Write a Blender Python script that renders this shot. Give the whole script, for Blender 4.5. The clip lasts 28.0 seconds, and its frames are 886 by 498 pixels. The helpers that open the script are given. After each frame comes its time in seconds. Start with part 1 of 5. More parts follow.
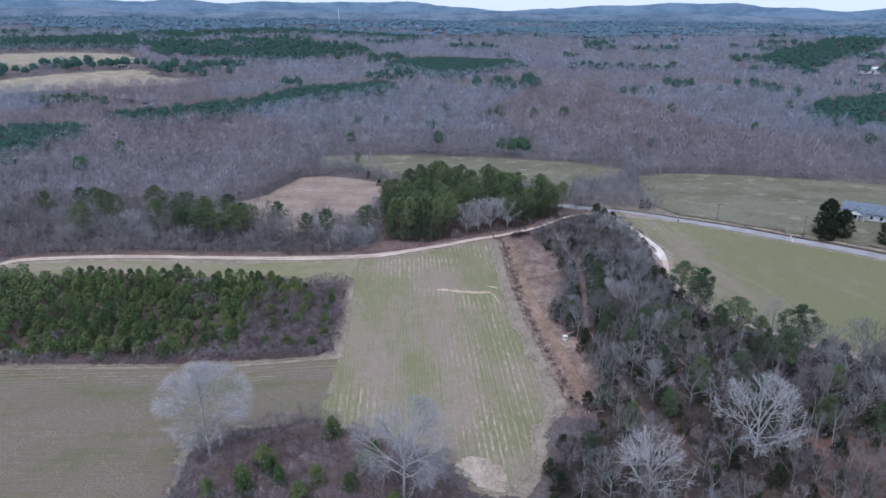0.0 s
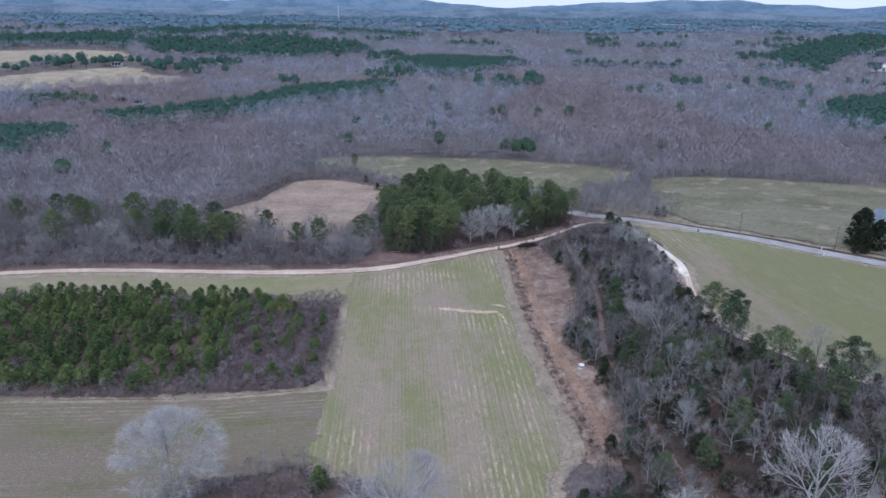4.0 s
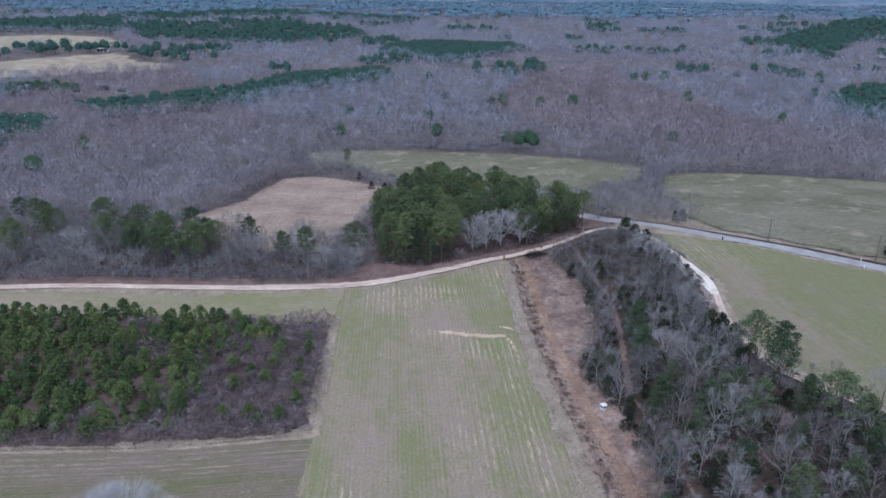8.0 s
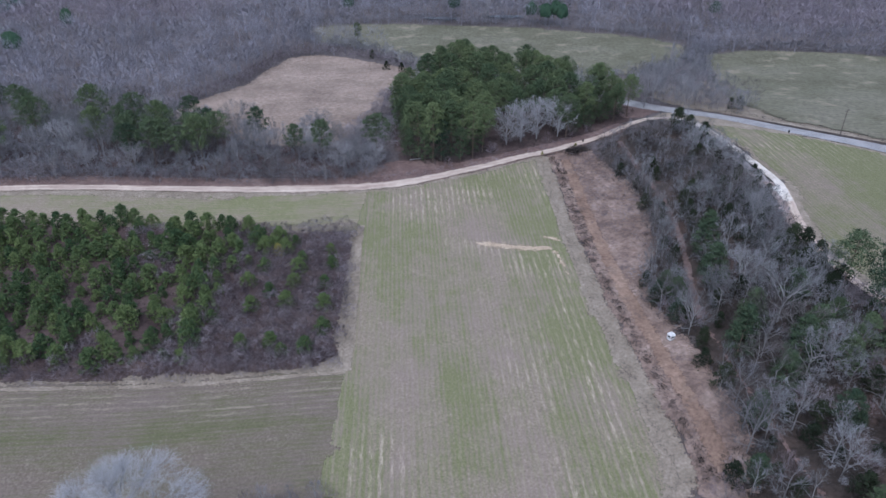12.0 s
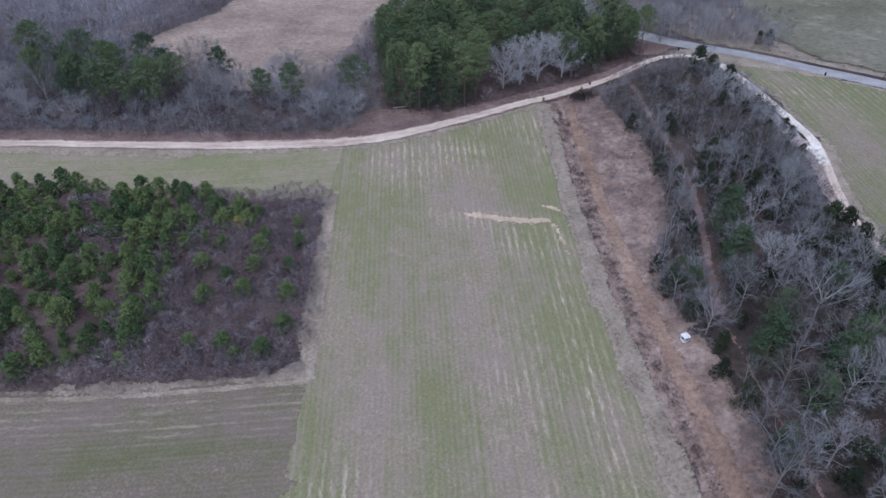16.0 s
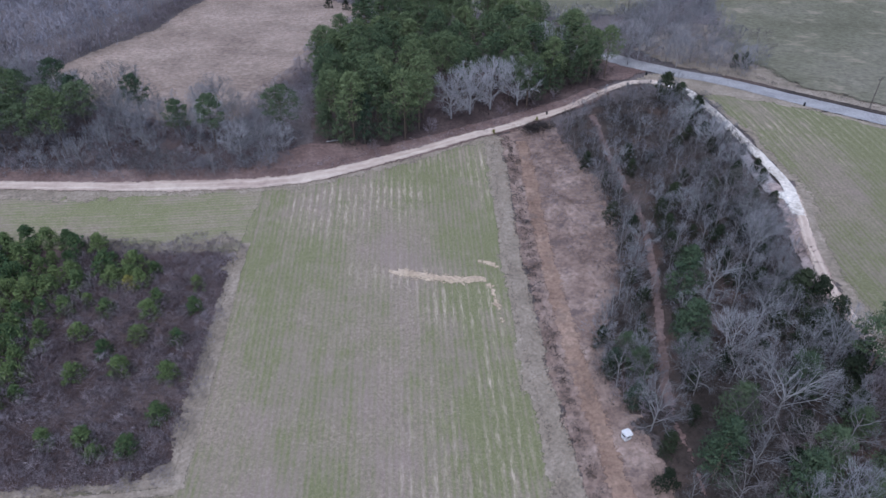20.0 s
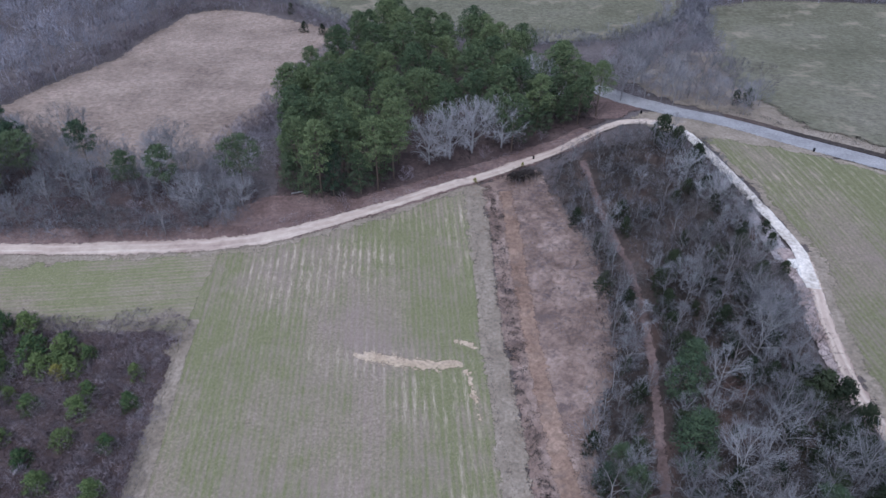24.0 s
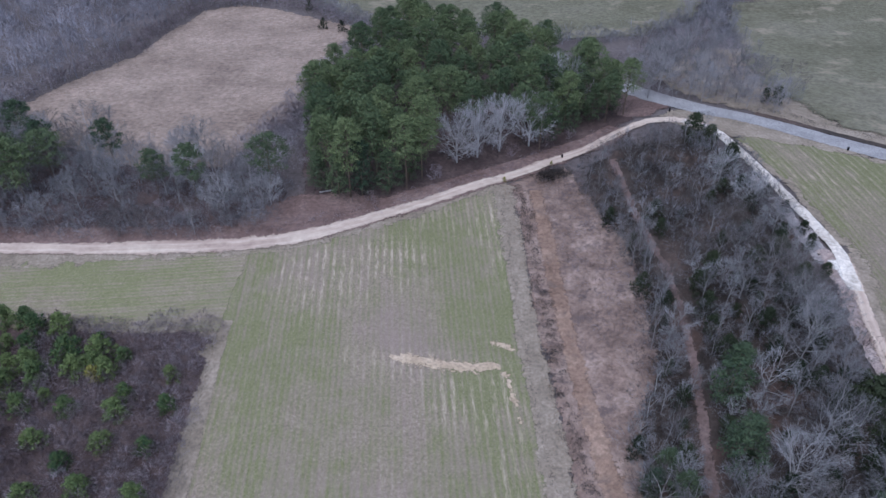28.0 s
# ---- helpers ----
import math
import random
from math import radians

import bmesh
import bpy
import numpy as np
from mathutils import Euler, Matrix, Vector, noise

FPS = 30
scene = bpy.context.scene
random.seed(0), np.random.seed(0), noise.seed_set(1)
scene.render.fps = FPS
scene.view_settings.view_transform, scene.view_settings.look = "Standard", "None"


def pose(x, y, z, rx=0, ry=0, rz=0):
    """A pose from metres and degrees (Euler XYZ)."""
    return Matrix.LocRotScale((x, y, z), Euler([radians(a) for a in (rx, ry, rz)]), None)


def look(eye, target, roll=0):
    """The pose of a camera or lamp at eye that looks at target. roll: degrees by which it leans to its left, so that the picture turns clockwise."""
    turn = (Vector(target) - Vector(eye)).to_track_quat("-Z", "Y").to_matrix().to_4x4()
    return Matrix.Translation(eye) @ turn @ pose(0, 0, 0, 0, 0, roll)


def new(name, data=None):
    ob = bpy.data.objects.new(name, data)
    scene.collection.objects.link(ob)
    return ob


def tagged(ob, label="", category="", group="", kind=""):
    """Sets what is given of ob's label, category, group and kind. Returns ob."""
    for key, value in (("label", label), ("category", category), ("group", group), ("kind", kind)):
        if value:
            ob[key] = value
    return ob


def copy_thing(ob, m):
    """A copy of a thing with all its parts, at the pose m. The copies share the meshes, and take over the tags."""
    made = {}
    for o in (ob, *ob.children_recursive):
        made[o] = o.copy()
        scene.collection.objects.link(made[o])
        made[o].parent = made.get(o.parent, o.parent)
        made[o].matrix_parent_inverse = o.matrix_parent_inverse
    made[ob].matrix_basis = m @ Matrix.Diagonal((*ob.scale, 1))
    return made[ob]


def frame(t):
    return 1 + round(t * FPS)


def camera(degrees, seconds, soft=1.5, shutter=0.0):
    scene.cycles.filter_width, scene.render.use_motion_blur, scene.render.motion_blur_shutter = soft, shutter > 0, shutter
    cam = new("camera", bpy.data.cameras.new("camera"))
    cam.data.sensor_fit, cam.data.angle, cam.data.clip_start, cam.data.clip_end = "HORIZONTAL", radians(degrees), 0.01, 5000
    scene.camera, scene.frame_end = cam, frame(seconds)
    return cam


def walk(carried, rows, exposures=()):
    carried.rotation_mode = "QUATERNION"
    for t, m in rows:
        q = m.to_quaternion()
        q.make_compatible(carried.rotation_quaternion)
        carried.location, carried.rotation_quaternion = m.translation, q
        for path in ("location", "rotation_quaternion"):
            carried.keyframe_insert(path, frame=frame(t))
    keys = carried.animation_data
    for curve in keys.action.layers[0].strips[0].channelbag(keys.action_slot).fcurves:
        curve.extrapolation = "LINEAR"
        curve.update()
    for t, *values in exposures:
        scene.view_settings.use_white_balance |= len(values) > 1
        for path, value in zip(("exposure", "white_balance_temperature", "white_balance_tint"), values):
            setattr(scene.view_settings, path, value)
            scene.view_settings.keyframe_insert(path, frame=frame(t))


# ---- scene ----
from mathutils import geometry

cam = camera(65.1, 28.0, soft=1.5)
PATH = [
    (0, look((4.14, -11.18, 74.87), (-0.51, 83.55, 43.17), 0.68)),
    (1, look((3.57, -6.94, 75.01), (-1.05, 87.73, 43.11), 0.66)),
    (2, look((3.11, -3.02, 74.59), (-1.51, 91.62, 42.61), 0.67)),
    (3, look((2.55, 1.30, 74.01), (-2.05, 95.92, 41.96), 0.64)),
    (3.5, look((2.58, 3.72, 73.92), (-2.09, 98.33, 41.89), 0.71)),
    (5.5, look((3.22, 14.27, 73.94), (-1.46, 108.86, 41.83), 0.66)),
    (6, look((3.27, 16.92, 74.04), (-1.36, 111.51, 41.93), 0.71)),
    (6.5, look((2.99, 19.54, 74.16), (-1.47, 114.15, 42.06), 0.70)),
    (7, look((2.31, 22.13, 74.31), (-2.00, 116.73, 42.18), 0.74)),
    (7.5, look((1.50, 24.74, 74.35), (-2.71, 119.32, 42.15), 0.75)),
    (8, look((0.59, 27.34, 74.29), (-3.52, 121.29, 40.29), 0.69)),
    (8.5, look((-0.67, 29.62, 74.20), (-4.63, 122.80, 38.12), 0.73)),
    (9, look((-1.87, 31.94, 74.11), (-5.77, 124.29, 35.97), 0.67)),
    (10, look((-4.14, 36.90, 73.76), (-8.24, 127.41, 31.44), 0.58)),
    (11, look((-6.09, 41.71, 72.97), (-10.23, 130.29, 26.74), 0.65)),
    (12, look((-7.48, 47.21, 72.45), (-11.56, 133.58, 22.22), 0.60)),
    (12.5, look((-7.68, 50.04, 72.43), (-12.00, 135.20, 20.18), 0.40)),
    (14.5, look((-7.58, 60.57, 72.20), (-12.05, 141.41, 13.50), 0.24)),
    (15, look((-6.91, 62.96, 72.29), (-11.26, 142.78, 12.21), 0.22)),
    (15.5, look((-5.80, 65.54, 72.48), (-10.20, 145.08, 12.03), 0.23)),
    (16, look((-4.72, 68.09, 72.53), (-9.04, 147.63, 12.07), 0.35)),
    (17, look((-1.91, 72.70, 72.08), (-6.30, 152.35, 11.77), 0.31)),
    (18, look((0.97, 77.34, 71.43), (-3.22, 157.07, 11.22), 0.49)),
    (19, look((4.17, 81.92, 71.18), (-0.05, 161.60, 10.90), 0.39)),
    (20, look((6.56, 86.89, 70.92), (2.43, 166.62, 10.70), 0.43)),
    (21, look((8.42, 92.19, 70.92), (4.19, 171.89, 10.67), 0.21)),
    (21.5, look((9.01, 94.84, 70.98), (4.78, 174.58, 10.79), 0.10)),
    (23.5, look((9.23, 103.49, 72.29), (5.62, 183.37, 12.23), 0.38)),
    (24, look((9.11, 103.82, 72.43), (5.63, 183.66, 12.32), 0.39)),
    (24.5, look((8.51, 104.02, 72.46), (5.16, 183.85, 12.34), 0.43)),
    (25, look((7.51, 104.36, 72.48), (4.34, 184.23, 12.39), 0.52)),
    (25.5, look((6.42, 104.77, 72.57), (3.17, 184.57, 12.39), 0.47)),
    (26, look((5.74, 105.00, 72.52), (2.35, 184.76, 12.30), 0.45)),
    (27, look((5.16, 104.98, 72.21), (1.62, 184.66, 11.89), 0.37)),
    (27.5, look((4.53, 104.89, 72.25), (0.70, 184.45, 11.79), 0.25)),
    (28, look((4.34, 104.90, 72.32), (0.33, 184.34, 11.71), 0.24)),
]
EXPOSURE = [(0.0, 0.51, 5660, 15), (9.0, 0.49, 5580, 15), (17.0, 0.40, 5500, 18), (28.0, 0.40, 5480, 18)]
walk(cam, PATH, EXPOSURE)

# ---- sky and light: a high, even overcast late in a winter day ----
SUN_UP, SUN_TURN = 60, 200
world = bpy.data.worlds.new("overcast")
scene.world = world
world.use_nodes = True
wn = world.node_tree.nodes
wl = world.node_tree.links
sky = wn.new("ShaderNodeTexSky")
sky.sky_type, sky.sun_disc = "NISHITA", False
sky.sun_elevation, sky.sun_rotation = radians(SUN_UP), radians(SUN_TURN)
sky.air_density, sky.dust_density, sky.ozone_density = 1.0, 4.0, 1.0
veil = wn.new("ShaderNodeMix")
veil.data_type, veil.inputs["Factor"].default_value = "RGBA", 0.72
veil.inputs["B"].default_value = (5.4, 6.0, 6.9, 1)
wl.new(sky.outputs["Color"], veil.inputs["A"])
wl.new(veil.outputs["Result"], wn["Background"].inputs["Color"])
wn["Background"].inputs["Strength"].default_value = 0.135

sun_data = bpy.data.lights.new("sun", "SUN")
sun_data.energy, sun_data.angle, sun_data.color = 1.5, radians(45), (1.0, 0.98, 0.95)
sun = new("sun", sun_data)
sun.rotation_euler = (radians(90 - SUN_UP), 0, radians(180 - SUN_TURN))


# ---- the lie of the land ----
def sm(a, b, v):
    t = min(1.0, max(0.0, (v - a) / (b - a)))
    return t * t * (3 - 2 * t)


def land(x, y):
    z = -1.4 + 0.041 * (min(y, 215.0) - 119)
    z -= 4.5 * sm(215, 330, y)
    z -= 1.8 * sm(-20, -60, x) * (1 - sm(150, 230, y))
    z += (7.0 + 2.0 * sm(185, 130, y)) * sm(14, 58, x) * (1 - 0.75 * sm(190, 330, y))
    z += 0.8 * sm(230, 330, y) * sm(40, 120, x)
    z += 16 * sm(430, 800, y) + 24 * sm(800, 1700, y) + 8 * sm(1700, 3000, y)
    z += sm(500, 900, y) * (6 * math.sin(x * 0.006 + 1) * math.sin(y * 0.004) + 3 * math.sin(x * 0.013 + y * 0.009))
    return z


# ---- materials ----
def mat(name, rough=0.95):
    m = bpy.data.materials.new(name)
    m.use_nodes = True
    nt = m.node_tree
    b = nt.nodes["Principled BSDF"]
    b.inputs["Roughness"].default_value = rough
    b.inputs["Specular IOR Level"].default_value = 0.15
    return m, nt, b


def coords(nt, scale=(1, 1, 1), turn=0.0, kind="Object"):
    tc = nt.nodes.new("ShaderNodeTexCoord")
    mp = nt.nodes.new("ShaderNodeMapping")
    mp.inputs["Scale"].default_value = scale
    mp.inputs["Rotation"].default_value = (0, 0, radians(turn))
    nt.links.new(tc.outputs[kind], mp.inputs["Vector"])
    return mp.outputs["Vector"]


def turned(nt, turn, scale):
    """Object coordinates, first turned and then stretched."""
    first = coords(nt, (1, 1, 1), turn)
    mp = nt.nodes.new("ShaderNodeMapping")
    mp.inputs["Scale"].default_value = scale
    nt.links.new(first, mp.inputs["Vector"])
    return mp.outputs["Vector"]


def grain(nt, vec, scale, detail=4.0, rough=0.6, warp=0.0):
    n = nt.nodes.new("ShaderNodeTexNoise")
    n.inputs["Scale"].default_value, n.inputs["Detail"].default_value = scale, detail
    n.inputs["Roughness"].default_value, n.inputs["Distortion"].default_value = rough, warp
    nt.links.new(vec, n.inputs["Vector"])
    return n.outputs["Fac"]


def ramp(nt, fac, stops):
    r = nt.nodes.new("ShaderNodeValToRGB")
    e = r.color_ramp.elements
    while len(e) < len(stops):
        e.new(0.5)
    for k, (pos, col) in enumerate(stops):
        e[k].position = pos
        e[k].color = (*col, 1) if len(col) == 3 else (col[0], col[0], col[0], 1)
    nt.links.new(fac, r.inputs["Fac"])
    return r.outputs["Color"]


def blend(nt, fac, a, b, how="MIX"):
    m = nt.nodes.new("ShaderNodeMix")
    m.data_type, m.blend_type = "RGBA", how
    for value, key in ((fac, "Factor"), (a, "A"), (b, "B")):
        if isinstance(value, (int, float)):
            m.inputs[key].default_value = value
        elif isinstance(value, tuple):
            m.inputs[key].default_value = (*value, 1)
        else:
            nt.links.new(value, m.inputs[key])
    return m.outputs["Result"]


def bumped(nt, b, height, strength=0.5, distance=0.2):
    n = nt.nodes.new("ShaderNodeBump")
    n.inputs["Strength"].default_value, n.inputs["Distance"].default_value = strength, distance
    nt.links.new(height, n.inputs["Height"])
    nt.links.new(n.outputs["Normal"], b.inputs["Normal"])


def rimmed(nt, b):
    """Lets the cover thin out raggedly towards its rim."""
    at = nt.nodes.new("ShaderNodeAttribute")
    at.attribute_name = "rim"
    n = blend(nt, 0.5, grain(nt, coords(nt), 0.33, 4, 0.7), grain(nt, coords(nt), 1.7, 4, 0.7))
    m = nt.nodes.new("ShaderNodeMath")
    m.operation, m.inputs[1].default_value = "MULTIPLY_ADD", 2.0
    nt.links.new(n, m.inputs[0])
    nt.links.new(at.outputs["Fac"], m.inputs[2])
    half = nt.nodes.new("ShaderNodeMath")
    half.operation, half.inputs[1].default_value = "MULTIPLY", 0.5
    nt.links.new(m.outputs[0], half.inputs[0])
    nt.links.new(ramp(nt, half.outputs[0], [(0.68, (0,)), (0.72, (1,))]), b.inputs["Alpha"])


def soil(name, dark, mid, light, big=0.05, fine=1.3, spots=None, rim=True):
    """Ground cover in three tones at two scales; spots: a fourth colour and how much of it."""
    m, nt, b = mat(name)
    v = coords(nt)
    c = ramp(nt, grain(nt, v, big, 5, 0.65), [(0.32, dark), (0.5, mid), (0.68, light)])
    f = grain(nt, v, fine, 5, 0.75)
    c = blend(nt, 0.75, c, ramp(nt, f, [(0.3, (0.45,)), (0.5, (0.95,)), (0.72, (1.5,))]), "MULTIPLY")
    if spots:
        c = blend(nt, ramp(nt, grain(nt, v, spots[1], 4, 0.7), [(0.55, (0,)), (0.68, (spots[2],))]), c, spots[0])
    nt.links.new(c, b.inputs["Base Color"])
    bumped(nt, b, f, 0.6, 0.3)
    if rim:
        rimmed(nt, b)
    return m


def bands(nt, vec, period, warp=1.5):
    """Soft parallel rows across x."""
    w = nt.nodes.new("ShaderNodeTexWave")
    w.inputs["Scale"].default_value = 0.314 / period
    w.inputs["Distortion"].default_value, w.inputs["Detail"].default_value, w.inputs["Detail Scale"].default_value = warp, 2.0, 0.6
    nt.links.new(vec, w.inputs["Vector"])
    return w.outputs["Fac"]


def maths(nt, how, a, b):
    n = nt.nodes.new("ShaderNodeMath")
    n.operation = how
    for k, value in enumerate((a, b)):
        if isinstance(value, (int, float)):
            n.inputs[k].default_value = value
        else:
            nt.links.new(value, n.inputs[k])
    return n.outputs[0]


def told(nt, name):
    at = nt.nodes.new("ShaderNodeAttribute")
    at.attribute_name = name
    return at.outputs["Fac"]


def sown(name, turn, tone=1.0, lush=0.0):
    """Thin winter sowing: green blades in faint rows over pale stubble and grey-brown soil."""
    m, nt, b = mat(name)
    dull = lambda c: tuple(tone * k for k in c)  # noqa: E731
    clod = grain(nt, coords(nt), 2.6, 6, 0.85)
    soilc = ramp(nt, clod, [(0.30, dull((0.108, 0.084, 0.066))), (0.5, dull((0.214, 0.172, 0.138))), (0.70, dull((0.38, 0.315, 0.25)))])
    soilc = blend(nt, ramp(nt, grain(nt, coords(nt), 0.09, 4, 0.6), [(0.42, (0,)), (0.62, (0.5,))]), soilc, dull((0.218, 0.168, 0.152)))
    green = ramp(nt, grain(nt, coords(nt), 3.1, 5, 0.8), [(0.3, dull((0.088, 0.097, 0.042))), (0.5, dull((0.138, 0.146, 0.066))), (0.7, dull((0.205, 0.204, 0.105)))])
    patch = grain(nt, turned(nt, turn, (0.055, 0.022, 0.05)), 1.0, 6, 0.66)
    blot = grain(nt, coords(nt), 0.33, 5, 0.7)
    lanes = grain(nt, turned(nt, turn, (0.75, 0.035, 0.1)), 1.0, 5, 0.7)
    rows = blend(nt, 0.45, grain(nt, turned(nt, turn, (1.7, 0.10, 0.1)), 1.0, 4, 0.65), bands(nt, turned(nt, turn, (1, 0.06, 0.1)), 0.8, 2.5))
    much = blend(nt, 0.22, patch, lanes)
    much = blend(nt, 0.20, much, blot)
    much = blend(nt, 0.11, much, rows)
    much = maths(nt, "ADD", much, told(nt, "growth"))
    c = blend(nt, ramp(nt, much, [(0.43 - lush, (0.06,)), (0.5 - lush, (0.36,)), (0.57 - lush, (0.88,))]), soilc, green)
    streaks = blend(nt, 0.82, bands(nt, turned(nt, turn, (1, 0.05, 0.1)), 1.35, 5.0), grain(nt, turned(nt, turn, (2.2, 0.42, 0.2)), 1.0, 6, 0.8))
    broken = ramp(nt, grain(nt, turned(nt, turn, (0.9, 0.30, 0.1)), 1.0, 5, 0.75), [(0.40, (0,)), (0.60, (1,))])
    shown = blend(nt, 0.5, told(nt, "straw"), grain(nt, turned(nt, turn, (0.5, 0.12, 0.1)), 1.0, 4, 0.6))
    many = maths(nt, "MULTIPLY", ramp(nt, streaks, [(0.50, (0,)), (0.64, (1,))]), ramp(nt, shown, [(0.25, (0.0,)), (0.34, (0.25,)), (0.58, (1.0,))]))
    many = maths(nt, "MULTIPLY", many, broken)
    c = blend(nt, many, c, dull((0.41, 0.345, 0.265)))
    flecks = ramp(nt, grain(nt, coords(nt), 5.5, 3, 0.7), [(0.60, (0,)), (0.70, (0.6,))])
    c = blend(nt, flecks, c, dull((0.36, 0.325, 0.27)))
    nt.links.new(c, b.inputs["Base Color"])
    bumped(nt, b, blend(nt, 0.6, rows, clod), 0.5, 0.25)
    rimmed(nt, b)
    return m


def track(name, rut, verge, centre, width_note=0.0):
    """A dirt road: two pale wheel tracks, darker crown and ragged verges, by its u across and v along."""
    m, nt, b = mat(name)
    uv = nt.nodes.new("ShaderNodeUVMap")
    sep = nt.nodes.new("ShaderNodeSeparateXYZ")
    nt.links.new(uv.outputs["UV"], sep.inputs["Vector"])
    long = nt.nodes.new("ShaderNodeMapping")
    long.inputs["Scale"].default_value = (5.5, 0.07, 1)
    nt.links.new(uv.outputs["UV"], long.inputs["Vector"])
    streak = grain(nt, long.outputs["Vector"], 1.0, 4, 0.65)
    sway = nt.nodes.new("ShaderNodeMath")
    sway.operation, sway.inputs[1].default_value = "MULTIPLY_ADD", 0.75
    shifted = nt.nodes.new("ShaderNodeMath")
    shifted.operation, shifted.inputs[1].default_value = "SUBTRACT", 0.375
    nt.links.new(grain(nt, coords(nt), 0.11, 4, 0.65), sway.inputs[0])
    nt.links.new(sep.outputs["X"], sway.inputs[2])
    nt.links.new(sway.outputs[0], shifted.inputs[0])
    lanes = ramp(nt, shifted.outputs[0], [(0.04, (0.1,)), (0.20, (0.5,)), (0.33, (0.85,)), (0.44, (0.58,)), (0.56, (0.56,)), (0.67, (0.86,)), (0.80, (0.5,)), (0.96, (0.1,))])
    worn = blend(nt, 0.5, streak, grain(nt, coords(nt), 0.06, 3, 0.5))
    across = ramp(nt, blend(nt, 0.74, lanes, worn), [(0.40, (0,)), (0.68, (1,))])
    base = blend(nt, across, ramp(nt, grain(nt, coords(nt), 0.9, 4, 0.7), [(0.35, verge), (0.65, centre)]), ramp(nt, grain(nt, coords(nt), 0.5, 5, 0.7), [(0.3, tuple(0.72 * k for k in rut)), (0.6, rut)]))
    nt.links.new(base, b.inputs["Base Color"])
    bumped(nt, b, grain(nt, coords(nt), 4.0, 4, 0.7), 0.5, 0.08)
    rimmed(nt, b)
    return m


def foliage(name, dark, light, rough=1.0, tone="object", mixed=0.3):
    """Needles, twigs or bark: the tone changes from plant to plant and within each."""
    m, nt, b = mat(name, rough)
    b.inputs["Specular IOR Level"].default_value = 0.04
    if tone == "object":
        info = nt.nodes.new("ShaderNodeObjectInfo")
        fac = info.outputs["Random"]
    else:
        at = nt.nodes.new("ShaderNodeAttribute")
        at.attribute_name = "tone"
        fac = at.outputs["Fac"]
    isl = nt.nodes.new("ShaderNodeNewGeometry")
    both = nt.nodes.new("ShaderNodeMix")
    both.inputs["Factor"].default_value = mixed
    nt.links.new(fac, both.inputs["A"])
    nt.links.new(isl.outputs["Random Per Island"], both.inputs["B"])
    c = ramp(nt, both.outputs["Result"], [(0.1, dark), (0.9, light)])
    nt.links.new(c, b.inputs["Base Color"])
    return m


def wet(name):
    """Still pond water that mirrors the sky."""
    m, nt, b = mat(name, 0.06)
    b.inputs["Base Color"].default_value = (0.03, 0.035, 0.035, 1)
    b.inputs["Specular IOR Level"].default_value = 0.5
    bumped(nt, b, grain(nt, coords(nt), 0.8, 3, 0.6), 0.08, 0.05)
    return m


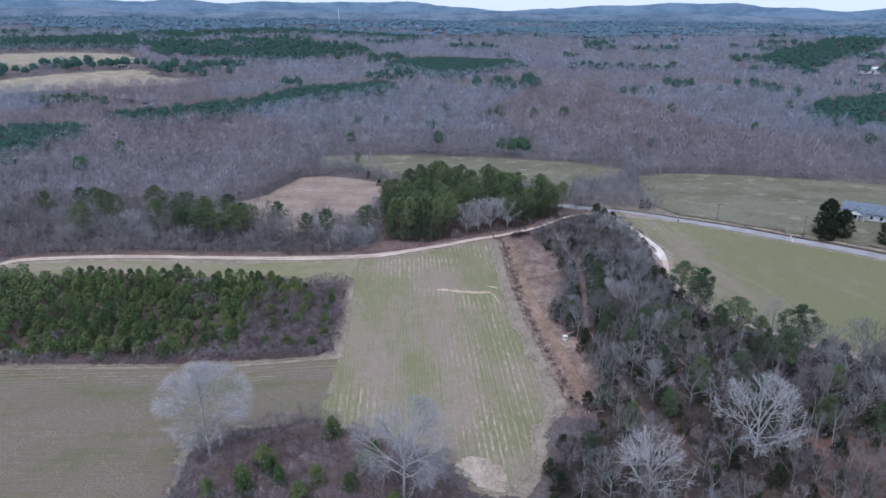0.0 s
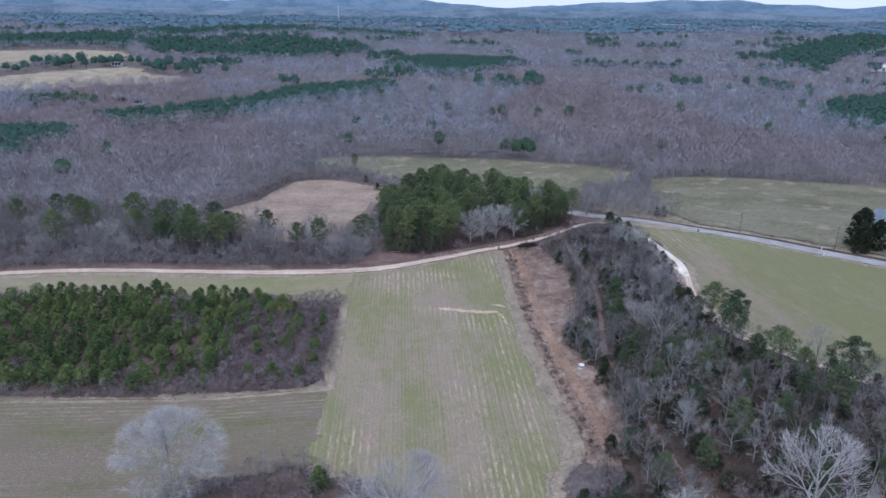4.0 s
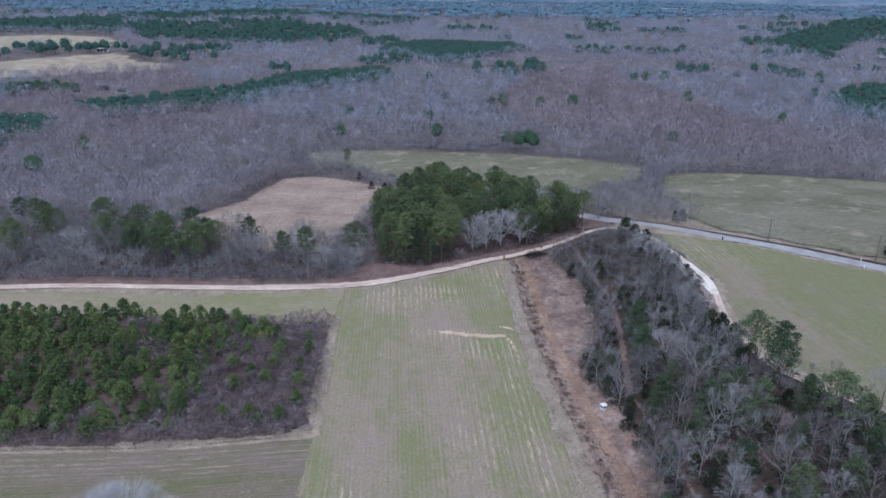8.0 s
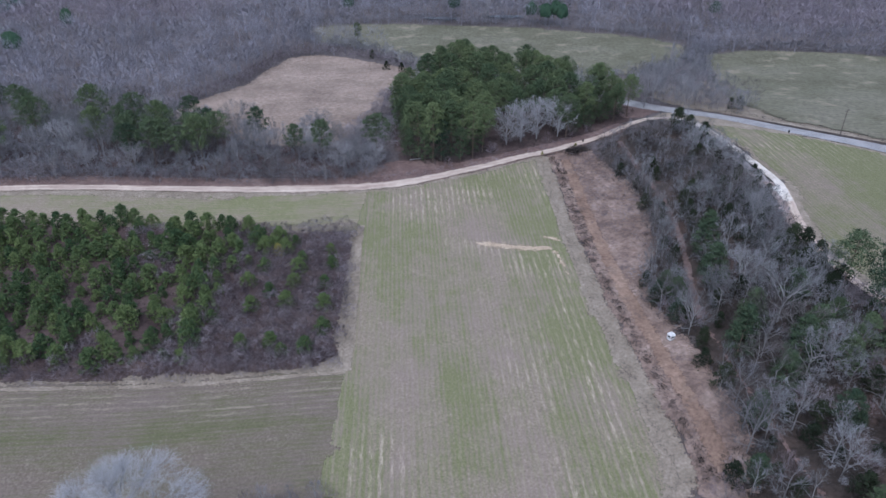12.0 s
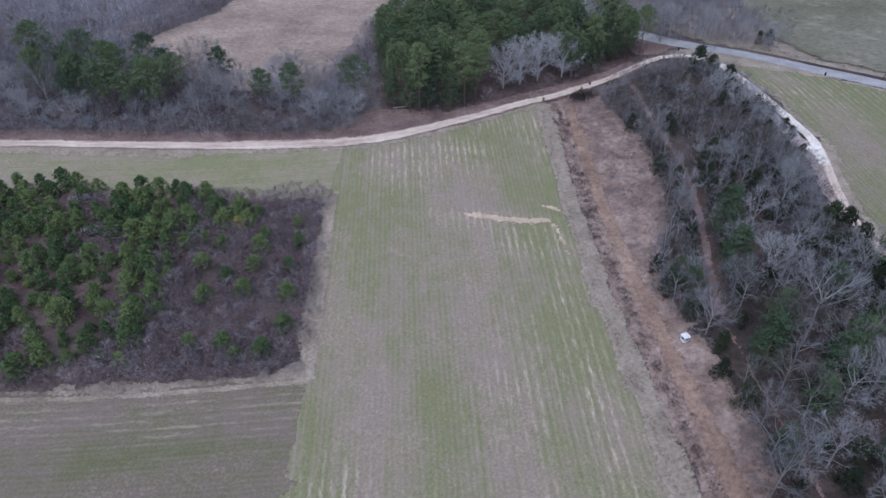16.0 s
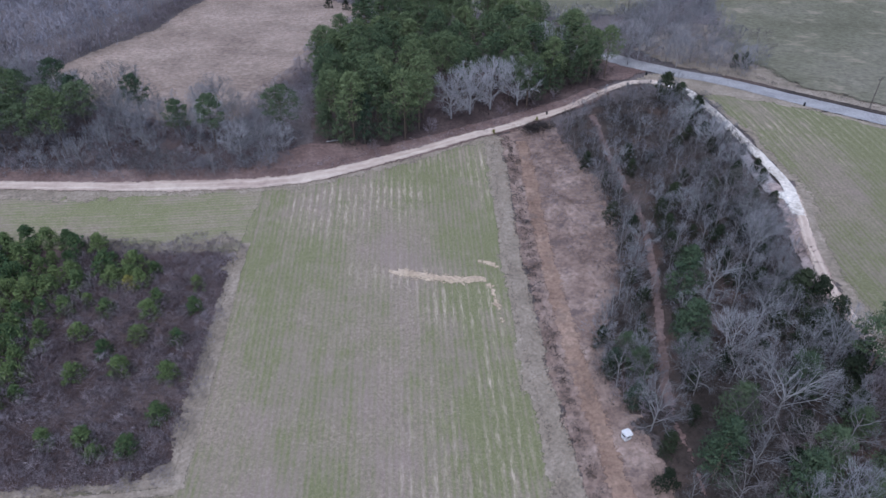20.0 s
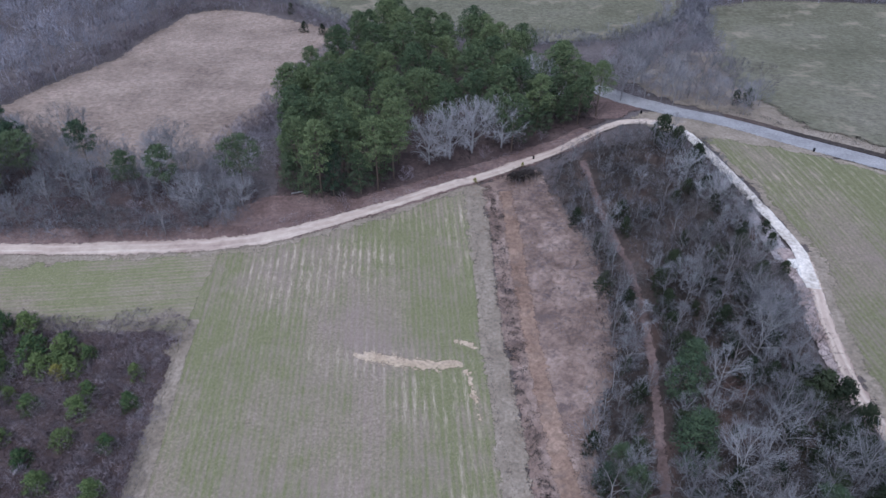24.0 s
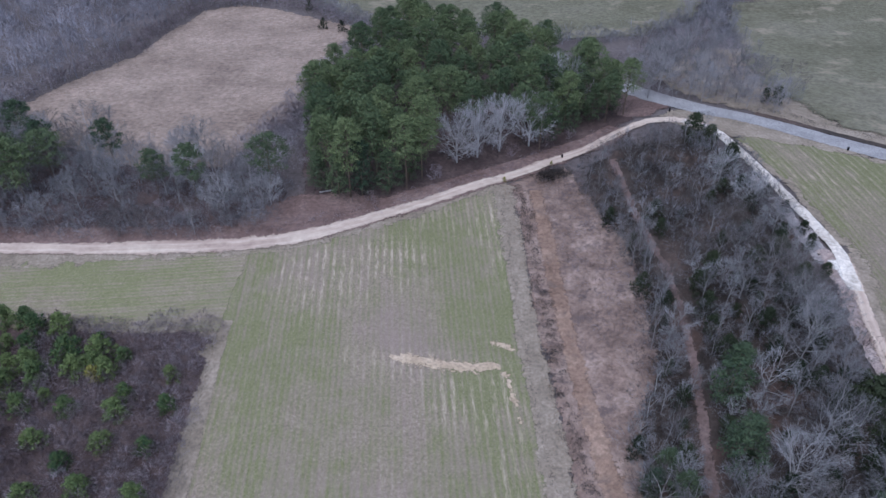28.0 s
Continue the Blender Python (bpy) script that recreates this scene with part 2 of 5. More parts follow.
M = {
    "floor": soil("forest_floor", (0.068, 0.058, 0.056), (0.096, 0.082, 0.079), (0.132, 0.113, 0.109), rim=False),
    "sown": sown("sown_rows_north", -6.3, 0.93),
    "sown_across": sown("sown_rows_across", 83.7),
    "sown_east": sown("east_sown_rows", -8.0, 0.84, 0.03),
    "sown_dark": sown("dark_sown_rows", 83.7, 0.64, 0.0),
    "meadow": soil("winter_meadow", (0.086, 0.083, 0.053), (0.119, 0.114, 0.077), (0.153, 0.141, 0.105), 0.03, 0.8, ((0.252, 0.214, 0.160), 0.09, 0.6)),
    "brown": soil("broomsedge", (0.112, 0.080, 0.066), (0.200, 0.146, 0.120), (0.30, 0.232, 0.195), 0.16, 1.3, ((0.105, 0.080, 0.074), 0.35, 0.9)),
    "tan": soil("tan_stubble", (0.16, 0.122, 0.098), (0.222, 0.172, 0.138), (0.28, 0.22, 0.178), 0.06, 0.9, ((0.30, 0.245, 0.195), 0.35, 0.5)),
    "pale": soil("pale_dry_grass", (0.165, 0.137, 0.104), (0.215, 0.180, 0.140), (0.27, 0.230, 0.182), 0.2, 2.0),
    "litter": soil("pine_litter", (0.098, 0.066, 0.058), (0.142, 0.098, 0.086), (0.19, 0.138, 0.122), 0.15, 1.6),
    # Darkened below plain litter to hold the woodlot's tree shade; roadside litter shares it.
    "shade": soil("darkened_litter", (0.030, 0.025, 0.022), (0.050, 0.040, 0.034), (0.085, 0.062, 0.052), 0.15, 1.4, ((0.12, 0.072, 0.056), 0.08, 0.6)),
    "leaf_red": soil("red_leaf_litter", (0.075, 0.045, 0.036), (0.118, 0.070, 0.055), (0.17, 0.108, 0.086), 0.15, 1.5),
    "under": soil("plantation_floor", (0.050, 0.035, 0.033), (0.078, 0.056, 0.052), (0.116, 0.086, 0.078), 0.12, 1.5),
    "yard": soil("dry_lawn", (0.17, 0.15, 0.10), (0.235, 0.20, 0.145), (0.30, 0.255, 0.20), 0.08, 1.0),
    "dirt": track("dirt_road", (0.54, 0.46, 0.375), (0.215, 0.155, 0.13), (0.31, 0.235, 0.195)),
    "chalk": soil("white_road", (0.40, 0.36, 0.31), (0.53, 0.485, 0.425), (0.60, 0.56, 0.50), 0.25, 1.8),
    "rust": soil("rusty_grass", (0.155, 0.104, 0.078), (0.225, 0.155, 0.116), (0.295, 0.215, 0.165), 0.12, 1.6, ((0.13, 0.10, 0.085), 0.3, 0.7)),
    "grey_bank": soil("grey_dirt_bank", (0.20, 0.18, 0.175), (0.27, 0.245, 0.24), (0.34, 0.31, 0.30), 0.2, 1.4),
    "paved": soil("weathered_asphalt", (0.205, 0.20, 0.20), (0.255, 0.25, 0.248), (0.30, 0.295, 0.29), 0.2, 3.0),
    "track": soil("red_track", (0.098, 0.070, 0.062), (0.142, 0.103, 0.092), (0.19, 0.142, 0.127), 0.2, 1.5),
    "apron": soil("sandy_apron", (0.24, 0.195, 0.15), (0.32, 0.265, 0.21), (0.40, 0.34, 0.28), 0.15, 1.6),
    "bank": soil("dirt_bank", (0.22, 0.168, 0.15), (0.29, 0.232, 0.21), (0.37, 0.31, 0.285), 0.2, 1.6),
    "white": soil("chalk", (0.50, 0.47, 0.42), (0.60, 0.57, 0.52), (0.66, 0.63, 0.58), 0.4, 2.0),
    "sand": soil("bare_sand", (0.30, 0.235, 0.165), (0.37, 0.295, 0.21), (0.43, 0.35, 0.26), 0.3, 2.0),
    "water": wet("pond_water"),
    "siding": soil("painted_siding", (0.40, 0.44, 0.48), (0.45, 0.49, 0.53), (0.48, 0.52, 0.56), 0.3, 4.0, rim=False),
    "shingle": soil("roof_shingles", (0.095, 0.12, 0.155), (0.125, 0.15, 0.185), (0.155, 0.18, 0.215), 0.5, 5.0, rim=False),
    "white_paint": soil("white_paint", (0.62, 0.62, 0.61), (0.72, 0.72, 0.71), (0.78, 0.78, 0.77), 0.4, 6.0, rim=False),
    "post": soil("weathered_wood", (0.10, 0.085, 0.07), (0.15, 0.13, 0.11), (0.20, 0.175, 0.15), 0.8, 6.0, rim=False),
    "tin": soil("pale_sheet_roof", (0.48, 0.49, 0.50), (0.58, 0.59, 0.60), (0.66, 0.67, 0.68), 0.2, 3.0, rim=False),
    # Near-black for doors and posts, and for the shade in the blind's slots.
    "dark": soil("near_black", (0.012, 0.012, 0.013), (0.02, 0.02, 0.022), (0.03, 0.03, 0.032), 0.5, 4.0, rim=False),
    "glass": soil("dark_glass", (0.03, 0.035, 0.04), (0.04, 0.045, 0.05), (0.05, 0.055, 0.06), 0.5, 4.0, rim=False),
    "bark": foliage("grey_bark", (0.12, 0.113, 0.11), (0.24, 0.23, 0.225)),
    "bark_mid": foliage("grey_white_bark", (0.17, 0.165, 0.16), (0.28, 0.275, 0.27)),
    "bark_pine": foliage("pine_bark", (0.085, 0.065, 0.052), (0.15, 0.115, 0.09)),
    "bark_pale": foliage("pale_lichened_bark", (0.24, 0.236, 0.232), (0.345, 0.34, 0.335)),
    "twig": foliage("bare_twigs", (0.092, 0.091, 0.095), (0.265, 0.264, 0.273)),
    "twig_dark": foliage("brown_twigs", (0.060, 0.054, 0.052), (0.165, 0.152, 0.148)),
    "twig_pale": foliage("pale_twigs", (0.22, 0.221, 0.228), (0.36, 0.362, 0.37)),
    "twig_red": foliage("purple_brush", (0.15, 0.118, 0.125), (0.28, 0.245, 0.262)),
    "needle": foliage("pine_needles", (0.028, 0.048, 0.032), (0.094, 0.122, 0.064), mixed=0.4),
    # Lighter copy of the pine needles: light on the grove's tops is in the tone.
    "needle_lit": foliage("lit_pine_needles", (0.034, 0.056, 0.034), (0.128, 0.160, 0.074), mixed=0.5),
    "young": foliage("young_pine_needles", (0.022, 0.048, 0.026), (0.132, 0.168, 0.064), mixed=0.55),
    "stand": foliage("young_stand_needles", (0.022, 0.048, 0.026), (0.132, 0.168, 0.064), tone="tone", mixed=0.55),
    "sick": foliage("yellowed_needles", (0.16, 0.155, 0.045), (0.24, 0.225, 0.07), mixed=0.4),
    "cedar": foliage("cedar_scales", (0.017, 0.024, 0.016), (0.040, 0.050, 0.028)),
    # Blue distance haze painted into all but far_needle, strongest in the uplands.
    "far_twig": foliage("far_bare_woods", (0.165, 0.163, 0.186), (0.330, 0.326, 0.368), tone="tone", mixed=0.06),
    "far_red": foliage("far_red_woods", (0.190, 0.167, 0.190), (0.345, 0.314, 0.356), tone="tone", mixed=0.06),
    "mid_twig": foliage("hazed_valley_woods", (0.200, 0.222, 0.275), (0.335, 0.368, 0.448), tone="tone", mixed=0.06),
    "mid_red": foliage("hazed_valley_red_woods", (0.195, 0.196, 0.245), (0.335, 0.336, 0.412), tone="tone", mixed=0.06),
    "mid_needle": foliage("hazed_valley_pines", (0.018, 0.042, 0.036), (0.046, 0.086, 0.072), tone="tone"),
    "haze_twig": foliage("hazed_upland_woods", (0.165, 0.215, 0.285), (0.27, 0.335, 0.43), tone="tone"),
    "haze_needle": foliage("hazed_upland_pines", (0.058, 0.100, 0.135), (0.092, 0.145, 0.185), tone="tone"),
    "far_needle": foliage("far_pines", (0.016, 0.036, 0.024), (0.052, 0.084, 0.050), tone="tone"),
    "brush": foliage("purple_thicket", (0.105, 0.083, 0.089), (0.315, 0.284, 0.304), tone="tone", mixed=0.1),
    # Brush tones lowered to include the shade between woodlot trees.
    "thicket": foliage("darkened_thicket", (0.024, 0.021, 0.019), (0.098, 0.088, 0.082), tone="tone", mixed=0.2),
    "belt": foliage("hazy_grey_thicket", (0.110, 0.110, 0.119), (0.29, 0.293, 0.32), tone="tone", mixed=0.25),
    "lilac": foliage("lilac_brush", (0.215, 0.200, 0.220), (0.335, 0.318, 0.345), tone="tone", mixed=0.1),
    "tuft": foliage("dry_tufts", (0.15, 0.098, 0.065), (0.30, 0.215, 0.15), tone="tone"),
    "tuft_pale": foliage("pale_tufts", (0.19, 0.155, 0.125), (0.36, 0.32, 0.27), tone="tone"),
}


# ---- building helpers ----
def mesh_of(name, verts, faces, material, smooth=False):
    me = bpy.data.meshes.new(name)
    me.from_pydata([tuple(v) for v in verts], [], faces)
    me.materials.append(material)
    if smooth:
        me.polygons.foreach_set("use_smooth", [True] * len(me.polygons))
    me.update()
    return me


def part(name, me, parent=None, label=""):
    ob = new(name, me)
    if parent:
        ob.parent = parent
    return tagged(ob, label)


def smooth_line(pts, step=2.0):
    """A Catmull-Rom line through the points, with a point every step metres."""
    p = [Vector((*a, 0)) for a in pts]
    p = [2 * p[0] - p[1]] + p + [2 * p[-1] - p[-2]]
    out = []
    for a, b, c, d in zip(p, p[1:], p[2:], p[3:]):
        n = max(1, int((c - b).length / step))
        for k in range(n):
            t = k / n
            q = 0.5 * (2 * b + (c - a) * t + (2 * a - 5 * b + 4 * c - d) * t * t + (3 * b - a - 3 * c + d) * t ** 3)
            out.append((q.x, q.y))
    return out + [tuple(pts[-1])]


def strip(name, pts, width, material, lift, label, category, ragged=0.15, cols=8, soft=0.9, kind="structure"):
    """A road or grass strip draped along a line."""
    lift += 0.1
    line = smooth_line(pts)
    verts, uvs, faces = [], [], []
    run = 0.0
    for k, (x, y) in enumerate(line):
        a, b = Vector(line[max(0, k - 1)]), Vector(line[min(len(line) - 1, k + 1)])
        run += (Vector(line[k]) - Vector(line[max(0, k - 1)])).length
        side = Vector((b.y - a.y, a.x - b.x)).normalized()
        w = width(k / (len(line) - 1)) if callable(width) else width
        for c in range(cols + 1):
            u = c / cols
            off = (u - 0.5) * w
            if c in (0, cols):
                off += ragged * w * noise.noise((x * 0.35, y * 0.35, c * 3.0))
            px, py = x + side.x * off, y + side.y * off
            edge = -0.12 if c in (0, cols) else 0.0
            verts.append((px, py, land(px, py) + lift + edge * lift))
            uvs.append((u, run))
    n = cols + 1
    for k in range(len(line) - 1):
        for c in range(cols):
            i = k * n + c
            faces.append((i, i + 1, i + n + 1, i + n))
    me = mesh_of(name, verts, faces, material, True)
    mean = width(0.5) if callable(width) else width
    rim = me.attributes.new("rim", "FLOAT", "POINT")
    rim.data.foreach_set("value", [min(1.0, min(c, cols - c) / cols * mean / soft) for _ in line for c in range(cols + 1)])
    layer = me.uv_layers.new(name="UVMap")
    for lp in me.loops:
        layer.data[lp.index].uv = uvs[lp.vertex_index]
    return tagged(new(name, me), label, category, kind=kind)


def inside(poly, x, y):
    hit = False
    j = len(poly) - 1
    for i in range(len(poly)):
        (xi, yi), (xj, yj) = poly[i], poly[j]
        if (yi > y) != (yj > y) and x < (xj - xi) * (y - yi) / (yj - yi) + xi:
            hit = not hit
        j = i
    return hit


def patch(name, poly, material, lift, label, category, cell=3.4, ragged=0.5, growth=None, straw=None):
    """A field: the outline made ragged, filled with a net of triangles on the land."""
    lift += 0.1
    rim = []
    for (ax, ay), (bx, by) in zip(poly, poly[1:] + poly[:1]):
        n = max(1, int(math.hypot(bx - ax, by - ay) / (cell * 0.4)))
        for k in range(n):
            x, y = ax + (bx - ax) * k / n, ay + (by - ay) * k / n
            rim.append(Vector((x + ragged * noise.noise((x * 0.4, y * 0.4, 1)), y + ragged * noise.noise((x * 0.4, y * 0.4, 7)))))
    pts = list(rim)
    xs, ys = [p[0] for p in poly], [p[1] for p in poly]
    x = min(xs) + cell / 2
    while x < max(xs):
        y = min(ys) + cell / 2
        while y < max(ys):
            if inside(poly, x, y):
                pts.append(Vector((x, y)))
            y += cell
        x += cell
    out = geometry.delaunay_2d_cdt(pts, [], [list(range(len(rim)))], 1, 1e-4)
    me = mesh_of(name, [(v.x, v.y, land(v.x, v.y) + lift) for v in out[0]], [tuple(f) for f in out[2]], material, True)
    edge = np.array([tuple(p) for p in rim])
    far = [float(np.hypot(*(edge - (v.x, v.y)).T).min()) for v in out[0]]
    at = me.attributes.new("rim", "FLOAT", "POINT")
    at.data.foreach_set("value", [min(1.0, d / (0.5 * cell)) for d in far])
    for key, rule in (("growth", growth), ("straw", straw)):
        if rule:
            at = me.attributes.new(key, "FLOAT", "POINT")
            at.data.foreach_set("value", [rule(v.x, v.y) for v in out[0]])
    return tagged(new(name, me), label, category, kind="structure")


# ---- the ground: one sheet to the horizon ----
def spread_out(stops):
    """Coordinates from (from, to, step) stretches."""
    out = []
    for a, b, s in stops:
        n = max(1, round((b - a) / s))
        out += [a + (b - a) * k / n for k in range(n)]
    return out + [stops[-1][1]]


gx = spread_out([(-3600, -700, 145), (-700, -200, 25), (-200, 200, 4), (200, 700, 25), (700, 3600, 145)])
gy = spread_out([(-400, 20, 30), (20, 420, 4), (420, 1000, 20), (1000, 4400, 100)])
gv = [(x, y, land(x, y)) for y in gy for x in gx]
gf = [(r * len(gx) + c, r * len(gx) + c + 1, (r + 1) * len(gx) + c + 1, (r + 1) * len(gx) + c) for r in range(len(gy) - 1) for c in range(len(gx) - 1)]
tagged(new("ground", mesh_of("ground", gv, gf, M["floor"], True)), "brown leaf litter over rolling ground under bare winter woods", "ground", kind="structure")

# ---- fields and clearings ----
DIRT = [(-150, 176), (-143, 184.5), (-138, 188), (-123, 191), (-106, 193), (-85, 193.8), (-64, 194.5), (-42, 196), (-33, 197), (-24, 199.3), (-15, 204), (-5.4, 209.5), (4.7, 216), (10.8, 219.7), (19, 225.3), (27, 229.5), (33, 234.2), (38, 237.5), (42, 238.4), (47, 236.6), (51, 232)]
WHITE = [(47, 236.6), (51.5, 230.5), (53.4, 222), (55.1, 213.5), (57.1, 204.2), (59, 196), (59.8, 190), (58.9, 182.2), (57.8, 175.4), (57, 168), (56.8, 160), (58, 152), (60.2, 145.5), (64.5, 140.5), (70, 135), (78, 128), (88, 121.5), (105, 112), (125, 100)]
PAVED = [(38, 262), (43, 253), (47.5, 247), (53, 241), (60, 236.5), (65.5, 232.3), (70.5, 228), (79, 221.6), (90, 213.8), (104, 204), (117.5, 195.5), (126, 189.5), (150, 172), (190, 146), (240, 115)]
EDGE = [(10.8, 215), (12.5, 192), (14, 175), (16, 158), (18.3, 143), (21.7, 122), (22.5, 113), (18, 107), (17.5, 97), (13, 88)]
PLANTED = [(-32.6, 178), (-28.2, 134), (-66, 129.6), (-104, 126.4), (-150, 122), (-150, 176), (-114, 176), (-80, 178.5), (-45, 177.5)]
MAIN = [(-33, 194.5), (-24, 197), (-15, 201.5), (-5, 207), (4.5, 213.6), (9.3, 216)] + [(x - 1.7, y) for x, y in EDGE] + [(6, 88), (-1, 98), (-11, 102.5), (-27, 109), (-27.5, 132), (-33, 179)]
NORTH_STRIP = [(-20, 198), (-33.2, 195.4), (-42, 194.5), (-64, 191.5), (-85, 191), (-106, 190.5), (-123, 188.5), (-138, 185), (-142, 176.5), (-20, 176)]
SOUTH = [(-22, 134), (-31, 133.6), (-66, 130.4), (-104, 126.6), (-160, 120.6), (-160, 55), (-70, 60), (-50, 80), (-47.5, 88), (-49.5, 98), (-42, 105.5), (-22, 108)]
BROWN = [(10, 217), (12.5, 192), (16, 158), (18.5, 143), (22, 121), (22, 110), (30, 106), (33.5, 121), (32, 133), (29.5, 143), (26.5, 153), (27, 160), (31, 172), (32, 187), (30.5, 198), (27, 208), (23, 224), (14, 221)]
def wider(poly, by):
    """A polygon swollen from its middle by a few metres."""
    cx, cy = sum(p[0] for p in poly) / len(poly), sum(p[1] for p in poly) / len(poly)
    return [(x + (x - cx) / math.hypot(x - cx, y - cy) * by, y + (y - cy) / math.hypot(x - cx, y - cy) * by) for x, y in poly]


TAN = [(-99, 246), (-94, 262), (-86.5, 280), (-86, 300), (-83, 321), (-73, 328), (-58, 323), (-33, 309), (-29.5, 296), (-30, 288), (-36, 252), (-40.5, 235), (-45, 222), (-62, 221), (-80, 228), (-95, 236)]
FAR = [(-84, 381), (-41, 388), (18, 384), (66, 361), (80, 345), (66, 318), (48, 302), (26, 304), (-14, 311), (-34, 322), (-54, 341), (-78, 350)]
EAST = [(53, 229), (58, 231), (66, 226.5), (79, 218), (90, 210), (104, 200.5), (126, 186), (150, 169), (190, 143), (220, 118), (200, 85), (125, 103), (105, 115), (88, 124.5), (78, 131), (70, 138), (65, 143.5), (61.5, 149), (59.5, 156), (59, 168), (60, 176), (61, 184), (61.8, 190), (60.5, 198), (57, 213), (55.3, 222)]
NORTHEAST = [(76, 236), (92, 223.5), (106, 213), (119, 205), (128, 199), (152, 182), (192, 156), (250, 120), (300, 260), (250, 305), (199, 323), (172, 333), (133, 339), (103, 339.5), (84, 333), (79, 310), (75, 285), (72, 262)]
LOTS = [[(-681, 985), (-474, 950), (-407, 860), (-418, 795), (-505, 829), (-490, 745), (-560, 770), (-700, 800)], [(-500, 657), (-462, 712), (-369, 775), (-333, 721), (-276, 697), (-266, 664), (-346, 630), (-421, 597), (-500, 600)]]
SCRUB = [(-47, 86), (-49, 98), (-42, 105), (-27, 108.6), (-11, 102), (-1.5, 97.5), (5.5, 87.5), (8, 60), (-50, 55)]
WOODLOT = [(25, 222), (33, 229.5), (47, 231), (50.5, 226), (53, 213), (56, 196), (55.5, 180), (54.5, 165), (54.5, 152), (58, 144), (68, 133), (86, 119), (122, 98), (122, 45), (14, 45), (18, 95), (25, 107), (31.5, 122), (29.5, 134), (27, 144), (24, 153), (25, 161), (29, 172), (30, 188), (28.5, 199), (25, 209)]
GROVE = [(-27, 222), (-25, 210), (-16, 209), (-6, 214.5), (5, 221), (16, 229), (27, 236), (35, 241), (38, 247), (34, 258), (27, 270), (16, 286), (-8, 298), (-19, 299), (-22, 280), (-30, 256), (-29, 236)]

BELT = [(-175, 196), (-140, 190.8), (-106, 195.8), (-64, 197.0), (-42, 198.6), (-31, 202), (-30, 214), (-46, 222), (-80, 228), (-97, 238), (-140, 236), (-180, 236)]
BASE = [(x, y + 1.5) for x, y in DIRT[1:14]] + [(x + 2.0, y) for x, y in EDGE] + [(6, 86), (-1, 96.3), (-11, 100.8), (-27, 107.3), (-42, 103.8), (-48, 97), (-46, 87), (-52, 78), (-70, 57), (-166, 51), (-166, 174)]
patch("field_margin", BASE, M["pale"], 0.065, "pale dry grass round the sown fields", "grass", 3.4)


def green_rim(x, y):
    """The sowing has come up better along the west and north than in the worn middle."""
    worn = math.exp(-((x + 3 + 0.11 * (y - 140)) / 8.5) ** 2) * sm(200, 170, y)
    lush = max(math.exp(-((x - a) / rx) ** 2 - ((y - b) / ry) ** 2) for a, b, rx, ry in ((-24, 110, 8, 5), (-3, 203, 12, 5), (-12, 200, 9, 3), (9, 178, 3, 9), (-26, 176, 4, 9), (14, 112, 3, 7), (3, 168, 14, 4)))
    return 0.010 - 0.008 * worn + 0.036 * lush + 0.012 * sm(180, 205, y) + 0.010 * sm(-18, -27, x)


def straw_left(x, y):
    """Where pale stubble still shows: the field's east side and a few worn spots."""
    spots = ((13.5, 128, 3.0, 22, 0.75), (10, 152, 2.5, 16, 0.6), (8, 104, 5, 12, 0.9), (3, 165.5, 4, 3.5, 1.0), (9.5, 167, 1.5, 5, 1.0), (-4, 172, 9, 2.0, 0.8), (-20, 189, 7, 7, 1.0), (-9, 194, 7, 6, 0.95), (7.5, 203, 4, 9, 0.8), (-2, 206, 5, 3, 0.7), (-19, 114, 5, 7, 0.7), (3, 135, 6, 14, 0.45))
    return max(a * math.exp(-((x - cx + 0.11 * (y - cy)) / rx) ** 2 - ((y - cy) / ry) ** 2) for cx, cy, rx, ry, a in spots)


patch("field_main", MAIN, M["sown"], 0.10, "thin green winter sowing in rows over grey-brown stubble", "field", 2.6, growth=green_rim, straw=straw_left)
patch("field_strip_north", NORTH_STRIP, M["sown_across"], 0.095, "narrow sown strip with rows along the dirt road", "field", growth=lambda x, y: 0.02)
patch("field_south", SOUTH, M["sown_dark"], 0.095, "thin green sown field with rows along the plantation", "field", growth=lambda x, y: -0.02 + 0.075 * math.exp(-((y - 103 + 0.35 * (x + 40)) / 9) ** 2) * sm(-75, -45, x) + 0.03 * math.exp(-((y - 121 - 0.07 * (x + 40)) / 4) ** 2), straw=lambda x, y: 0.5 * math.exp(-((y - 127 - 0.07 * (x + 40)) / 4) ** 2))
patch("plantation_floor", PLANTED, M["under"], 0.10, "dark purple-brown litter under young pines", "ground")
patch("broomsedge_strip", BROWN, M["brown"], 0.05, "reddish-brown dry broomsedge beside the woodlot", "grass")
patch("tan_clearing", wider(TAN, 2.5), M["tan"], 0.10, "tan dry grass clearing framed by woods", "field")
patch("far_meadow", wider(FAR, 4), M["meadow"], 0.15, "grey-green meadow behind the pine grove", "field", 8.0)
patch("east_margin", wider(EAST, 2.6), M["pale"], 0.06, "pale dry grass round the eastern field", "grass")
patch("east_field", EAST, M["sown_east"], 0.10, "sparse green field between the white road and the paved road", "field", growth=lambda x, y: 0.03 + 0.035 * sm(64, 82, x) + 0.015 * math.sin(0.05 * (x + y)), straw=lambda x, y: 0.5 * math.exp(-((x - 66) / 20) ** 2 - ((y - 213) / 12) ** 2))
patch("northeast_field", wider(NORTHEAST, 3), M["meadow"], 0.3, "grey-green pasture beyond the paved road", "field", 7.0)
for lot in LOTS:
    patch("far_pasture", lot, M["yard"], 0.6, "pale straw-coloured pasture among distant woods", "field", 22.0, 3.0)
